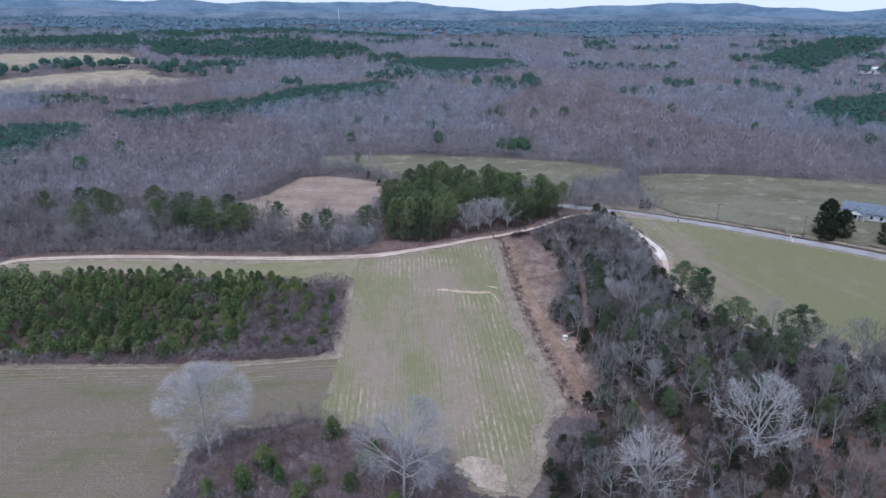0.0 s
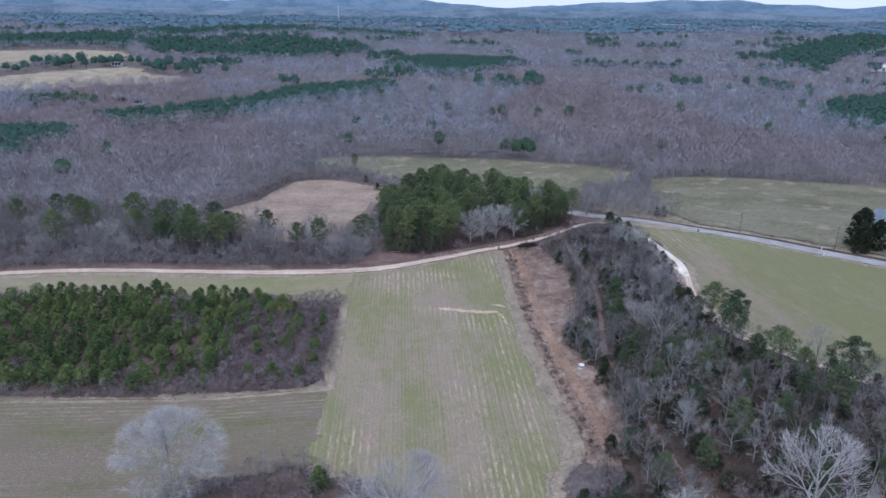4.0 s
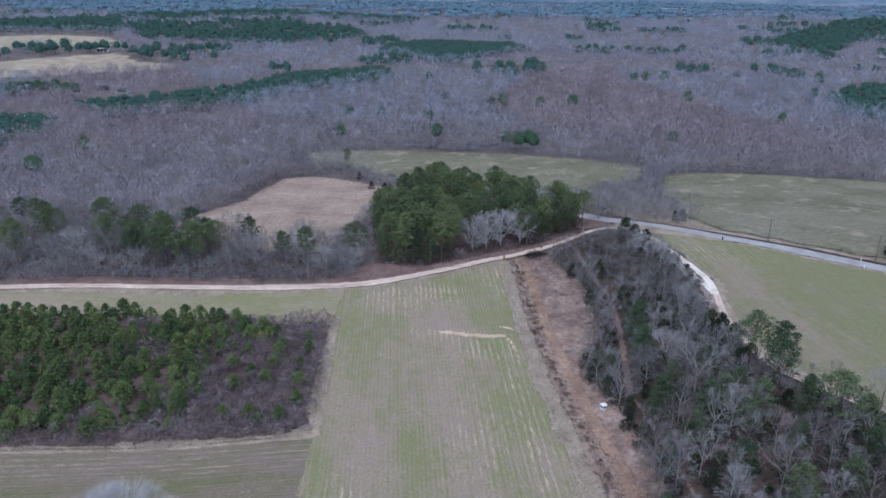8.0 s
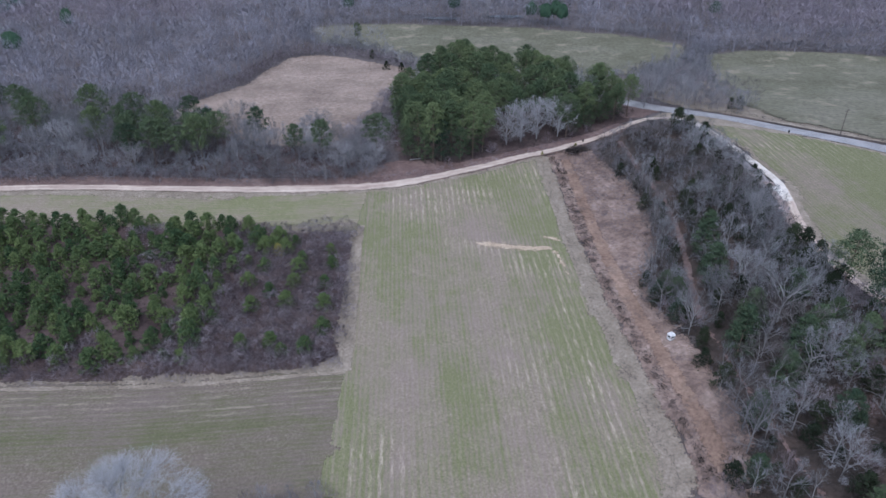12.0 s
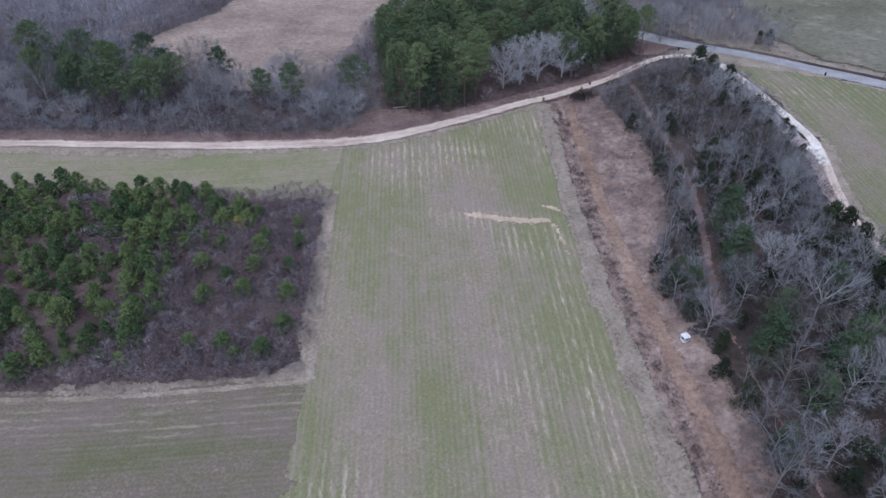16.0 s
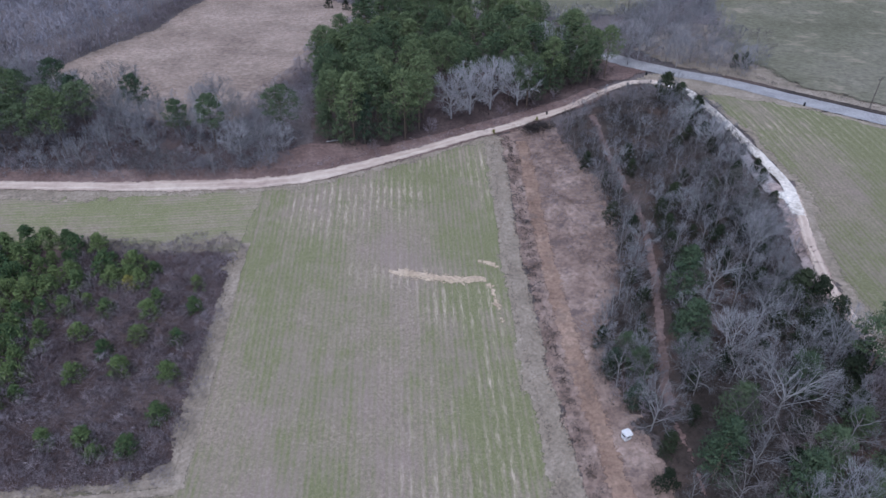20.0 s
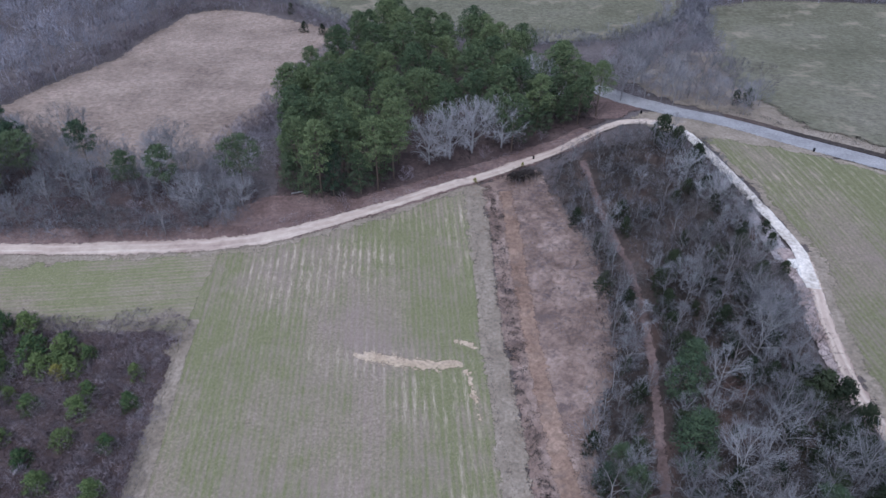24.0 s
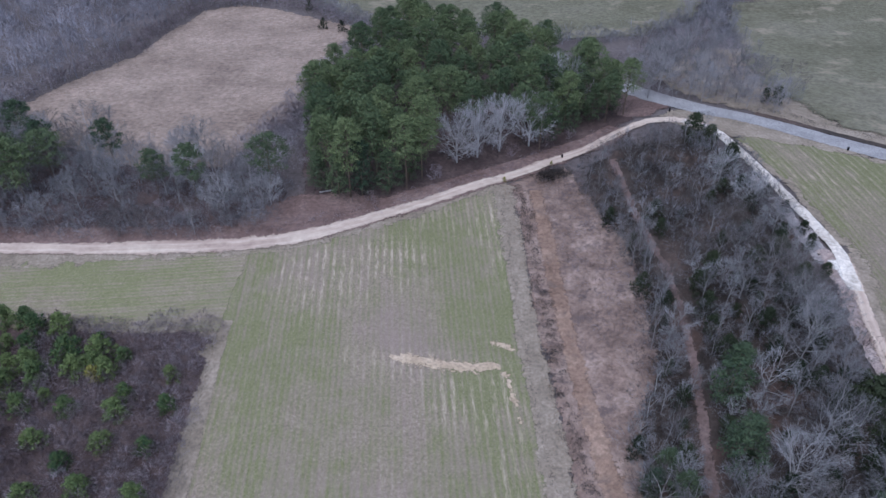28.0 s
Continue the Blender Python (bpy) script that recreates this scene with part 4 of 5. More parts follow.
# the woodlot between the broomsedge and the white road
clear = off_line([(31, 224), (31.6, 214), (33, 200), (34.6, 190), (34.9, 180), (34.4, 170), (33.4, 160), (32.4, 152), (32, 146), (35, 122), (38, 101), (39, 80)], 1.9)
for x, y, s in [(36.7, 164, 1.12), (35.6, 154.6, 1.0), (25.7, 152.5, 0.55), (28.9, 151, 0.66), (27.8, 146.6, 0.55), (34.7, 135.6, 1.08), (41.1, 130.1, 1.12), (47, 128, 0.8), (33, 121, 0.75), (56, 112, 0.8), (49, 138, 0.7), (43, 118, 0.8), (62, 118, 0.85), (52, 121, 0.75), (72, 108, 0.85), (41, 104, 0.7), (57, 104, 0.8), (30, 112, 0.6), (66, 98, 0.8), (80, 112, 0.8), (26, 97, 0.65), (27.6, 154.5, 0.6), (44.2, 133.2, 1.0), (38, 141, 0.9), (46, 145, 0.85), (50, 131, 0.95), (58, 131, 0.9), (38, 126, 0.9), (65, 126, 0.9), (54, 94, 0.85), (74, 95, 0.9), (34, 103, 0.7), (48, 110, 0.9), (84, 102, 0.9)]:
    plant(pick("low", 3), x, y, s, label="full dark green pine among bare woodlot trees", tall=0.82)
for x, y in [(53.5, 146), (57, 142), (55, 137), (59.3, 124.5), (70, 120), (64, 112)]:
    plant(pick("broad", 3), x, y, rnd.uniform(1.0, 1.15))
for x, y, s in [(46.3, 227, 1.15), (48.6, 224.5, 0.95), (51.3, 214.5, 0.95), (49, 208, 0.7), (50.6, 160, 1.2), (52.6, 159.3, 1.1), (54.1, 156.3, 0.9), (51, 165, 0.7), (53, 153, 0.8), (50, 153, 1.1), (48.5, 149, 0.9), (52, 146, 1.0), (50.5, 142, 0.9), (47, 156, 0.8), (55, 150, 0.9), (48, 165, 0.7), (52.5, 190, 0.75), (53.3, 183, 0.8), (50.8, 181, 0.7), (53.3, 176, 0.75), (50.5, 170, 0.7), (47, 183, 0.55), (49.5, 196, 0.55)]:
    plant(pick("cedar", 2), x - 2.2 * sm(158, 175, y) * sm(222, 212, y), y, s * 1.15, tall=0.9 * rnd.uniform(0.8, 1.15))
for x, y, s in [(29.3, 142.7, 0.8), (39.1, 150.7, 0.85), (42.6, 141.7, 1.1), (46.5, 168.8, 0.85), (51.9, 150.3, 0.8), (43, 182, 0.7), (49, 176, 0.8), (45, 157, 0.8)]:
    plant(pick("wide", 2), x, y, s)
north = [(25, 222), (33, 229.5), (47, 231), (50.5, 226), (53, 213), (56, 196), (55.5, 180), (54.5, 165), (54.5, 148), (27, 148), (24, 153), (25, 161), (29, 172), (30, 188), (28.5, 199), (25, 209)]
for x, y in scatter(north, 2.9, 4200, rnd, lambda x, y: clear(x, y) and x < 52.5)[:135]:
    tall = 1 - 0.35 * sm(175, 215, y)
    if rnd.random() < 0.4:
        plant(pick("slim", 3), x, y, rnd.uniform(0.65, 1.0) * tall)
    else:
        plant(pick("bare", 5), x, y, rnd.uniform(0.55, 0.95) * tall)
path_x = lambda y: 31.2 + 3.5 * sm(216, 186, y) - 2.2 * sm(175, 150, y)  # noqa: E731
for k in range(24):
    y = 152 + 2.7 * k + rnd.uniform(-1.2, 1.2)
    plant(pick("slim", 3) if k % 3 else pick("bare", 5), path_x(y) - 3.0 + rnd.gauss(0, 0.9), y, rnd.uniform(0.45, 0.8))
for k in range(14):
    plant(pick("bare", 5), rnd.uniform(49.0, 52.4), 160 + 4 * k, rnd.uniform(0.45, 0.7))
for x, y in scatter(WOODLOT, 2.9, 9000, rnd, lambda x, y: 72 < y < 148 and x < 105 and clear(x, y) and (y > 118 or x > 20))[:250]:
    if rnd.random() < 0.3:
        plant(pick("slim", 3), x, y, rnd.uniform(0.6, 1.1))
    elif rnd.random() < 0.6:
        plant(pick("bare", 5), x, y, rnd.uniform(0.7, 1.15))
    else:
        plant(pick("shrub", 3), x, y, rnd.uniform(0.7, 1.3))
for x, y in scatter(WOODLOT, 3.6, 3000, rnd, lambda x, y: 78 < y < 206 and x < 98 and clear(x, y))[:230]:
    plant(pick("cedar", 2), x, y, rnd.uniform(0.45, 0.95), label="low dark evergreen in the woodlot understory")

for x, y, s in [(76, 112, 1.1), (82, 117, 1.15), (88, 111, 1.1), (95, 106, 1.15), (72, 118, 0.95), (99, 98, 1.1), (86, 104, 1.0)]:
    plant(pick("wide", 2), x, y, s)

# the belt of trees north of the dirt road
for x, y, s in [(-128, 205, 0.95), (-118, 206, 0.85), (-112, 209, 0.95), (-104, 203, 0.7), (-66, 205, 0.75), (-61, 210, 0.9), (-57, 203, 0.65), (-40, 206, 0.7), (-70, 201, 0.6), (-48, 213, 0.8)]:
    plant("lich0" if rnd.random() < 0.4 else pick("wide", 2), x, y, s)
for x, y in [(-143.5, 233), (-136, 230), (-131, 226), (-95.7, 213), (-90, 218), (-83, 221), (-77, 217), (-88, 212), (-100, 216), (-64, 216.7), (-52.5, 208.4), (-45.4, 208), (-104, 210), (-94, 207), (-85, 206), (-79, 209), (-73, 211), (-99, 222), (-108, 219), (-122, 214), (-150, 222), (-92.7, 204), (-86.9, 204), (-80.5, 203.5), (-74.6, 204), (-126, 203), (-32.5, 211)]:
    plant(pick("broad", 3) if rnd.random() < 0.7 else pick("pine", 5), x, y, rnd.uniform(0.9, 1.15))
for x, y in scatter(BELT, 3.5, 5000, rnd)[:250]:
    front = y < 206
    plant(pick("shrub", 3) if front and rnd.random() < 0.4 else pick("bare", 5) if rnd.random() < 0.45 else pick("wide", 2) if rnd.random() < 0.25 else pick("slim", 3), x, y, rnd.uniform(0.7, 1.15) * (0.75 if front else 1))

# hedge and scrub by the road fork, and the row behind it
for x, y in [(47.5, 250), (51, 249), (53, 246.5), (57, 250), (60, 246), (63, 249), (66, 244), (60, 255), (54, 258), (68, 254), (50, 268), (58, 264), (64, 260), (44, 262), (62, 271), (69, 268)]:
    plant(pick("bare", 3), x, y, rnd.uniform(0.6, 1.0))
for x, y, s in [(42.6, 251, 1.1), (46, 256, 1.25), (54.2, 253, 0.9), (49, 262, 1.1), (58, 247, 0.6), (63.5, 276, 0.9), (56.4, 275, 1.0), (71.2, 246, 0.6)]:
    plant(pick("wide", 2), x, y, s * 0.95)
for x, y in [(43.3, 258), (50, 262), (47.4, 280), (52, 279), (62, 290), (58, 270), (64.6, 266), (61.5, 243), (66, 240), (55, 252), (70, 300), (66, 318), (72, 250)]:
    plant(pick("bare", 5), x, y, rnd.uniform(0.7, 1.0))
for x, y in scatter([(45, 252), (62, 241), (70, 241), (73, 262), (76, 300), (82, 335), (70, 330), (48, 290), (40, 270)], 4.0, 900, rnd)[:70]:
    plant(pick("shrub", 3) if rnd.random() < 0.5 else pick("slim", 3), x, y, rnd.uniform(0.6, 1.1))
plant("wide1", -4, 396, 1.5, label="tall pale-limbed sycamore by the pond")
for x, y in [(-59, 346), (-42, 308), (-36, 306), (-50, 326)]:
    plant("pine0" if y > 330 else "cedar0", x, y, 0.7)

# foreground scrub and the great trees over it
plant("great0", -6.8, 86.8, 1.0, 30)
plant("great1", -43.5, 95.4, 0.98, 80)
plant("lich0", 33, 84, 1.2, 10)
plant("lich0", 51.5, 90, 1.35, 200)
for x, y in scatter(SCRUB, 3.4, 900, rnd, lambda x, y: y > 74)[:50]:
    plant(pick("shrub", 3), x, y, rnd.uniform(0.5, 0.9))
for x, y in smooth_line(SCRUB[:7], 2.2):
    plant(pick("slim", 3), x * 0.94 - 1 + rnd.uniform(-1.5, 1.5), y - 2.5 + rnd.uniform(-2, 1), rnd.uniform(0.35, 0.7))
for x, y in [(-35.3, 89), (-32.6, 93.4), (-22.3, 89), (-22.3, 102.5), (-15.2, 93.9), (-13.4, 95.6), (-16.2, 88.1), (-28.8, 88.9), (-40, 85), (-31, 91.5), (-34, 86), (-24, 84), (-28, 80), (-8, 84)]:
    plant(pick("young", 5), x, y, rnd.uniform(0.8, 1.25))
for x, y in [(20, 104), (21.5, 107), (23.5, 105), (25.5, 107), (21, 100.5), (23, 102), (25, 100), (22, 97), (24.5, 96), (27, 103), (26, 110)]:
    plant(pick("shrub", 3), x, y, rnd.uniform(0.85, 1.2))


# ---- distant woods: too many to count ----
def woods(name, places, heights, radii, twigs, width, material, label, seed, needles=False, heart=None):
    """Many far trees in one mesh: thin tapers round each crown and stems below; heart: rings and sides of an added
    filler core, painted darker as the crown's inner shade.
    """
    g = np.random.default_rng(seed)
    n = len(places)
    base = np.array([(x, y, land(x, y)) for x, y in places])
    h, r = np.asarray(heights)[:, None], np.asarray(radii)[:, None]
    turn, up = g.uniform(0, 2 * np.pi, (n, twigs)), g.uniform(-0.45, 1.0, (n, twigs))
    out = np.sqrt(1 - up ** 2)
    way = np.stack([np.cos(turn) * out, np.sin(turn) * out, up], -1)
    phase = g.uniform(0, 6.28, (2, n, 1))
    lobes = lambda a, u: 1 + 0.17 * np.sin(a * 3 + phase[0]) * np.sqrt(1 - u ** 2) + 0.13 * np.sin(a * 4 + u * 5 + phase[1])  # noqa: E731
    lumps = lobes(turn, up)
    deep = (g.uniform(0.5, 1.0, (n, twigs)) ** (0.35 if needles else 0.7) * lumps)[..., None]
    root = way * np.stack([r, r, h * (0.42 if needles else 0.38)], -1) * deep + np.stack([0 * out, 0 * out, h * (0.55 if needles else 0.52) + 0 * out], -1)
    if needles:
        skin = way * (1, 1, 0.7) + g.normal(0, 0.45, way.shape) + (0, 0, 0.25)
        step = np.cross(skin, g.normal(0, 1, way.shape))
        step *= (r * g.uniform(0.22, 0.4, (n, twigs)) / np.linalg.norm(step, axis=-1))[..., None]
        side = np.cross(step, skin)
    else:
        step = g.normal(0, 0.34, way.shape) + way * (0.75, 0.75, 0.3) + (0, 0, 0.6)
        step *= (np.minimum(h * 0.24, r * 0.6) * g.uniform(0.5, 1.1, (n, twigs)) / np.linalg.norm(step, axis=-1))[..., None]
        side = np.cross(step, g.normal(0, 1, way.shape))
    tip = root + step
    side *= (width * g.uniform(0.6, 1.3, (n, twigs)) / (np.linalg.norm(side, axis=-1) + 1e-6))[..., None]
    tri = np.stack([root - side, root + side, tip + (side * 0.5 if needles else 0)], 2) + base[:, None, None, :]
    stems = 1 if needles else 3
    spin, away = g.uniform(0, 2 * np.pi, (n, stems)), g.uniform(0.1, 0.75, (n, stems)) * (0 if needles else 1)
    high = np.stack([np.cos(spin) * r * away, np.sin(spin) * r * away, h * g.uniform(0.7, 0.9, (n, stems))], -1)
    thick = np.stack([-np.sin(spin), np.cos(spin), 0 * spin], -1) * (width * 0.4 + 0.005 * h)[..., None]
    trunk = np.stack([-thick, thick, high], 2) + base[:, None, None, :]
    crown = way * (1, 1, 0.8) + g.normal(0, 0.13, way.shape) + (0, 0, 0.35)
    crown /= np.linalg.norm(crown, axis=-1, keepdims=True)
    wrong = (np.cross(tri[:, :, 1] - tri[:, :, 0], tri[:, :, 2] - tri[:, :, 0]) * crown).sum(-1) < 0
    tri[wrong] = tri[wrong][:, [1, 0, 2]]
    stem = np.stack([np.cos(spin), np.sin(spin), 0.2 + 0 * spin], -1) / 1.02
    pieces = [tri, trunk]
    facing = [np.repeat(v[:, :, None], 3, axis=2) for v in (crown, stem)]
    if heart:
        rings, sides = heart
        net = np.array([[(a, b), (a + 1, b), (a + 1, b + 1), (a, b), (a + 1, b + 1), (a, b + 1)] for a in range(sides) for b in range(rings)]).reshape(-1, 2)
        a, u = net[None, :, 0] * (2 * np.pi / sides) + phase[0], np.sin(-0.75 + (net[None, :, 1] / rings) * 2.32) + 0 * phase[0]
        o = np.sqrt(np.clip(1 - u ** 2, 0, 1))
        ball = np.stack([np.cos(a) * o, np.sin(a) * o, u], -1)
        inner = ball * ((0.74 if needles else 0.55) * lobes(a, np.clip(u, -1, 1)))[..., None] * np.stack([r, r, h * (0.40 if needles else 0.36)], -1) + np.stack([0 * o, 0 * o, h * (0.54 if needles else 0.52) + 0 * o], -1)
        inner = inner.reshape(n, -1, 3, 3)
        flat = np.cross(inner[:, :, 1] - inner[:, :, 0], inner[:, :, 2] - inner[:, :, 0])
        flat /= np.linalg.norm(flat, axis=-1, keepdims=True) + 1e-9
        soft = ball.reshape(n, -1, 3, 3) * 0.6 + flat[:, :, None] * 0.4 + (0, 0, 0.7)
        pieces.append(inner + base[:, None, None, :])
        facing.append(soft / np.linalg.norm(soft, axis=-1, keepdims=True))
    co = np.concatenate(pieces, 1).reshape(-1, 3)
    leaning = np.concatenate(facing, 1).reshape(-1, 3)
    count = len(co)
    me = bpy.data.meshes.new(name)
    me.vertices.add(count)
    me.vertices.foreach_set("co", co.ravel())
    me.loops.add(count)
    me.loops.foreach_set("vertex_index", np.arange(count, dtype=np.int32))
    me.polygons.add(count // 3)
    me.polygons.foreach_set("loop_start", np.arange(0, count, 3, dtype=np.int32))
    me.polygons.foreach_set("use_smooth", np.ones(count // 3, dtype=bool))
    me.update(calc_edges=True)
    held = me.attributes.new("custom_normal", "FLOAT_VECTOR", "POINT")
    held.data.foreach_set("vector", leaning.astype(np.float32).ravel())
    tone = me.attributes.new("tone", "FLOAT", "POINT")
    drift = np.array([0.5 + 0.9 * noise.noise((x * 0.03, y * 0.03, 6)) for x, y in places])
    shades = np.repeat(np.clip(0.6 * g.uniform(0, 1, n) + 0.4 * drift, 0, 1)[:, None], count // n, axis=1)
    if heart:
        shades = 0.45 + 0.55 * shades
        # Core tone lowered: shade inside the crown, put into the colour.
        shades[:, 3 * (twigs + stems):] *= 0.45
    tone.data.foreach_set("value", shades.ravel().astype(np.float32))
    me.materials.append(material)
    return tagged(new(name, me), label, "woods", kind="stuff")


def thicket(name, poly, gap, low, high, wide, twigs, width, material, label, seed, keep=None):
    r = random.Random(seed)
    xs, ys = [p[0] for p in poly], [p[1] for p in poly]
    tries = int(5 * (max(xs) - min(xs)) * (max(ys) - min(ys)) / gap ** 2)
    places = scatter(poly, gap, tries, r, keep)
    return woods(name, places, [r.uniform(low, high) for _ in places], [wide * r.uniform(0.7, 1.3) for _ in places], twigs, width, material, label, seed)


far_stand = [p for p in stand if p not in set(near_stand)]
woods("young_pine_stand", far_stand, [rnd.uniform(3.2, 4.8) for _ in far_stand], [rnd.uniform(1.5, 2.0) for _ in far_stand], 420, 0.10, M["stand"], "thick stand of young green pines", 20, True)
thicket("plantation_brush", PLANTED, 1.7, 1.3, 3.4, 1.6, 380, 0.022, M["brush"], "purple leafless brush between the young pines", 21, lambda x, y: x > -59 or (x > -140 and y < 138 + 0.1 * (x + 28)) or (x > -125 and noise.noise((x * 0.09, y * 0.09, 4)) < -0.36))
thicket("plantation_brush", PLANTED, 2.3, 1.4, 3.0, 1.7, 380, 0.018, M["brush"], "lilac-grey leafless saplings between the young pines", 64, lambda x, y: x > -58 and noise.noise((x * 0.12, y * 0.12, 5)) > -0.15)
thicket("plantation_weeds", PLANTED, 1.55, 0.4, 1.3, 1.0, 55, 0.02, M["thicket"], "dark purple-brown dead weeds on the plantation floor", 62, lambda x, y: x > -115)
thicket("broomsedge_brush", [(17, 219), (24, 219), (27, 210), (30, 195), (31, 178), (28, 170), (23, 175), (20, 192), (18, 206)], 1.3, 0.5, 1.6, 1.0, 110, 0.021, M["brush"], "purple-grey weeds among the broomsedge", 63)
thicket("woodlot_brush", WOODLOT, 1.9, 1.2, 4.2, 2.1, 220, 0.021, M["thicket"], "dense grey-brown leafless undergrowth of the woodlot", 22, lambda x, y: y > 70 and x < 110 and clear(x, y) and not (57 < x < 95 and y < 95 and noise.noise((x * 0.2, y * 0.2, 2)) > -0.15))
thicket("woodlot_brush", north, 3.3, 2.0, 5.0, 2.0, 230, 0.02, M["belt"], "grey-purple leafless brush in the narrow end of the woodlot", 61, lambda x, y: clear(x, y) and x < 52.5)
thicket("scrub_brush", SCRUB, 2.4, 1.4, 3.4, 1.9, 320, 0.024, M["brush"], "purple-brown leafless scrub at the field's edge", 23, lambda x, y: y > 66)
thicket("belt_brush", BELT, 2.4, 1.6, 6.0, 2.2, 260, 0.027, M["belt"], "grey leafless undergrowth along the dirt road", 24)
thicket("fork_brush", [(45, 250), (62, 240), (70, 240), (72, 262), (77, 300), (66, 306), (52, 292), (42, 278), (38, 262)], 2.9, 1.5, 4.6, 2.0, 200, 0.022, M["brush"], "leafless brush by the road fork", 25)
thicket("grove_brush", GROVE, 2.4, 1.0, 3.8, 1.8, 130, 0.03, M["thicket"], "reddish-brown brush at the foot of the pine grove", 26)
thicket("broomsedge", BROWN, 0.95, 0.4, 1.0, 0.7, 26, 0.028, M["tuft"], "dry reddish-brown broomsedge tufts", 27)
thicket("dry_grass", TAN, 1.9, 0.3, 0.7, 0.9, 18, 0.05, M["tuft"], "tan dry grass tufts in the clearing", 28)
rnd2 = random.Random(5)
ditch = [(x + 2.5 + rnd2.gauss(0, 0.45), y + rnd2.uniform(-1, 1)) for x, y in smooth_line(EDGE[:7], 0.5)]
woods("ditch_weeds", ditch, [rnd2.uniform(0.4, 1.3) for _ in ditch], [rnd2.uniform(0.4, 0.9) for _ in ditch], 70, 0.03, M["thicket"], "dark dead weeds along a shallow ditch", 29)
margin = [(x + rnd2.gauss(0, 1.0), y + rnd2.uniform(-1, 1)) for x, y in smooth_line(EDGE, 0.25)]
woods("margin_grass", margin, [rnd2.uniform(0.2, 0.5) for _ in margin], [rnd2.uniform(0.3, 0.7) for _ in margin], 16, 0.03, M["tuft_pale"], "pale dry grass along the sown field", 30)
verge = [(x + 1.5 + rnd2.uniform(-2, 2.5), y + 3 + rnd2.uniform(-0.6, 3)) for x, y in smooth_line(DIRT[1:-4], 0.4)]
woods("verge_grass", verge, [rnd2.uniform(0.3, 1.3) for _ in verge], [rnd2.uniform(0.4, 1.0) for _ in verge], 44, 0.022, M["brush"], "reddish dead weeds along the dirt road", 31)
bushes = [(x + rnd2.uniform(-1, 1), y + rnd2.uniform(4.2, 8.5)) for x, y in smooth_line(DIRT[1:9], 0.7)]
woods("verge_brush", bushes, [rnd2.uniform(1.0, 3.4) for _ in bushes], [rnd2.uniform(0.9, 1.7) for _ in bushes], 170, 0.02, M["belt"], "grey leafless brush crowding the dirt road", 34)
hedge = [(x + 3.2 + rnd2.uniform(-0.6, 2.0), y + 4.2 + rnd2.uniform(-0.6, 1.8)) for x, y in smooth_line(PAVED[4:], 0.6)]
woods("roadside_brush", hedge, [rnd2.uniform(0.4, 1.1) for _ in hedge], [rnd2.uniform(0.5, 1.1) for _ in hedge], 40, 0.025, M["thicket"], "dark dead brush along the paved road", 32)

def fringe(name, poly, out, low, high, wide, twigs, width, material, label, seed, keep=None):
    """Brush crowding the rim of a clearing."""
    r = random.Random(seed)
    cx, cy = sum(p[0] for p in poly) / len(poly), sum(p[1] for p in poly) / len(poly)
    places = []
    for x, y in smooth_line(poly + poly[:1], 0.8):
        d = r.uniform(*out)
        far = math.hypot(x - cx, y - cy)
        p = (x + (x - cx) / far * d + r.uniform(-0.8, 0.8), y + (y - cy) / far * d + r.uniform(-0.8, 0.8))
        if not keep or keep(*p):
            places.append(p)
    woods(name, places, [r.uniform(low, high) for _ in places], [wide * r.uniform(0.7, 1.3) for _ in places], twigs, width, material, label, seed)


fringe("clearing_brush", TAN, (1.0, 7.0), 1.5, 5.0, 2.0, 110, 0.045, M["brush"], "lilac-grey leafless brush crowding the tan clearing", 51, lambda x, y: y > 232)
thicket("clearing_brush", [(-36, 212), (-28, 222), (-31, 240), (-32, 256), (-25, 285), (-22, 302), (-29, 303), (-34, 285), (-38, 256), (-40, 240), (-43, 225), (-42, 214)], 1.9, 1.6, 5.0, 2.1, 260, 0.026, M["lilac"], "hazy lilac-grey brush between the clearing and the pine grove", 54)
fringe("meadow_brush", FAR, (2.0, 9.0), 1.5, 6.0, 2.4, 110, 0.045, M["belt"], "grey leafless brush round the far meadow", 52)
fringe("pasture_brush", NORTHEAST[11:], (2.0, 7.0), 1.5, 5.0, 2.2, 80, 0.07, M["belt"], "grey leafless brush along the pasture's far side", 53, lambda x, y: y > 290 and not inside(NORTHEAST, x, y))

def within(polys, x, y):
    return any(inside(p, x, y) for p in polys)


OPEN = [MAIN, NORTH_STRIP, SOUTH, PLANTED, BROWN, TAN, FAR, EAST, NORTHEAST, SCRUB, WOODLOT, GROVE, BELT] + LOTS
PLOTS = [[(-281, 504), (-230, 455), (-174, 499), (-132, 576), (-68, 640), (-85, 690), (-152, 664), (-192, 582), (-254, 526)], [(-300, 325), (-249, 340), (-236, 386), (-240, 414), (-268, 460), (-330, 440)], [(-108, 827), (-30, 721), (65, 855), (45, 1046), (-67, 989), (-115, 933)], [(263, 572), (245, 500), (300, 480), (420, 560), (400, 660), (310, 615)]]
PINES = [[(-364, 560), (-354, 537), (-291, 535), (-307, 560)], [(-500, 690), (-435, 681), (-473, 733), (-512, 736)], [(-445, 719), (-362, 762), (-377, 788), (-464, 752)], [(-325, 690), (-272, 693), (-298, 758), (-350, 765)], [(376, 960), (362, 780), (465, 950), (656, 1192), (800, 1461), (549, 1250)]]
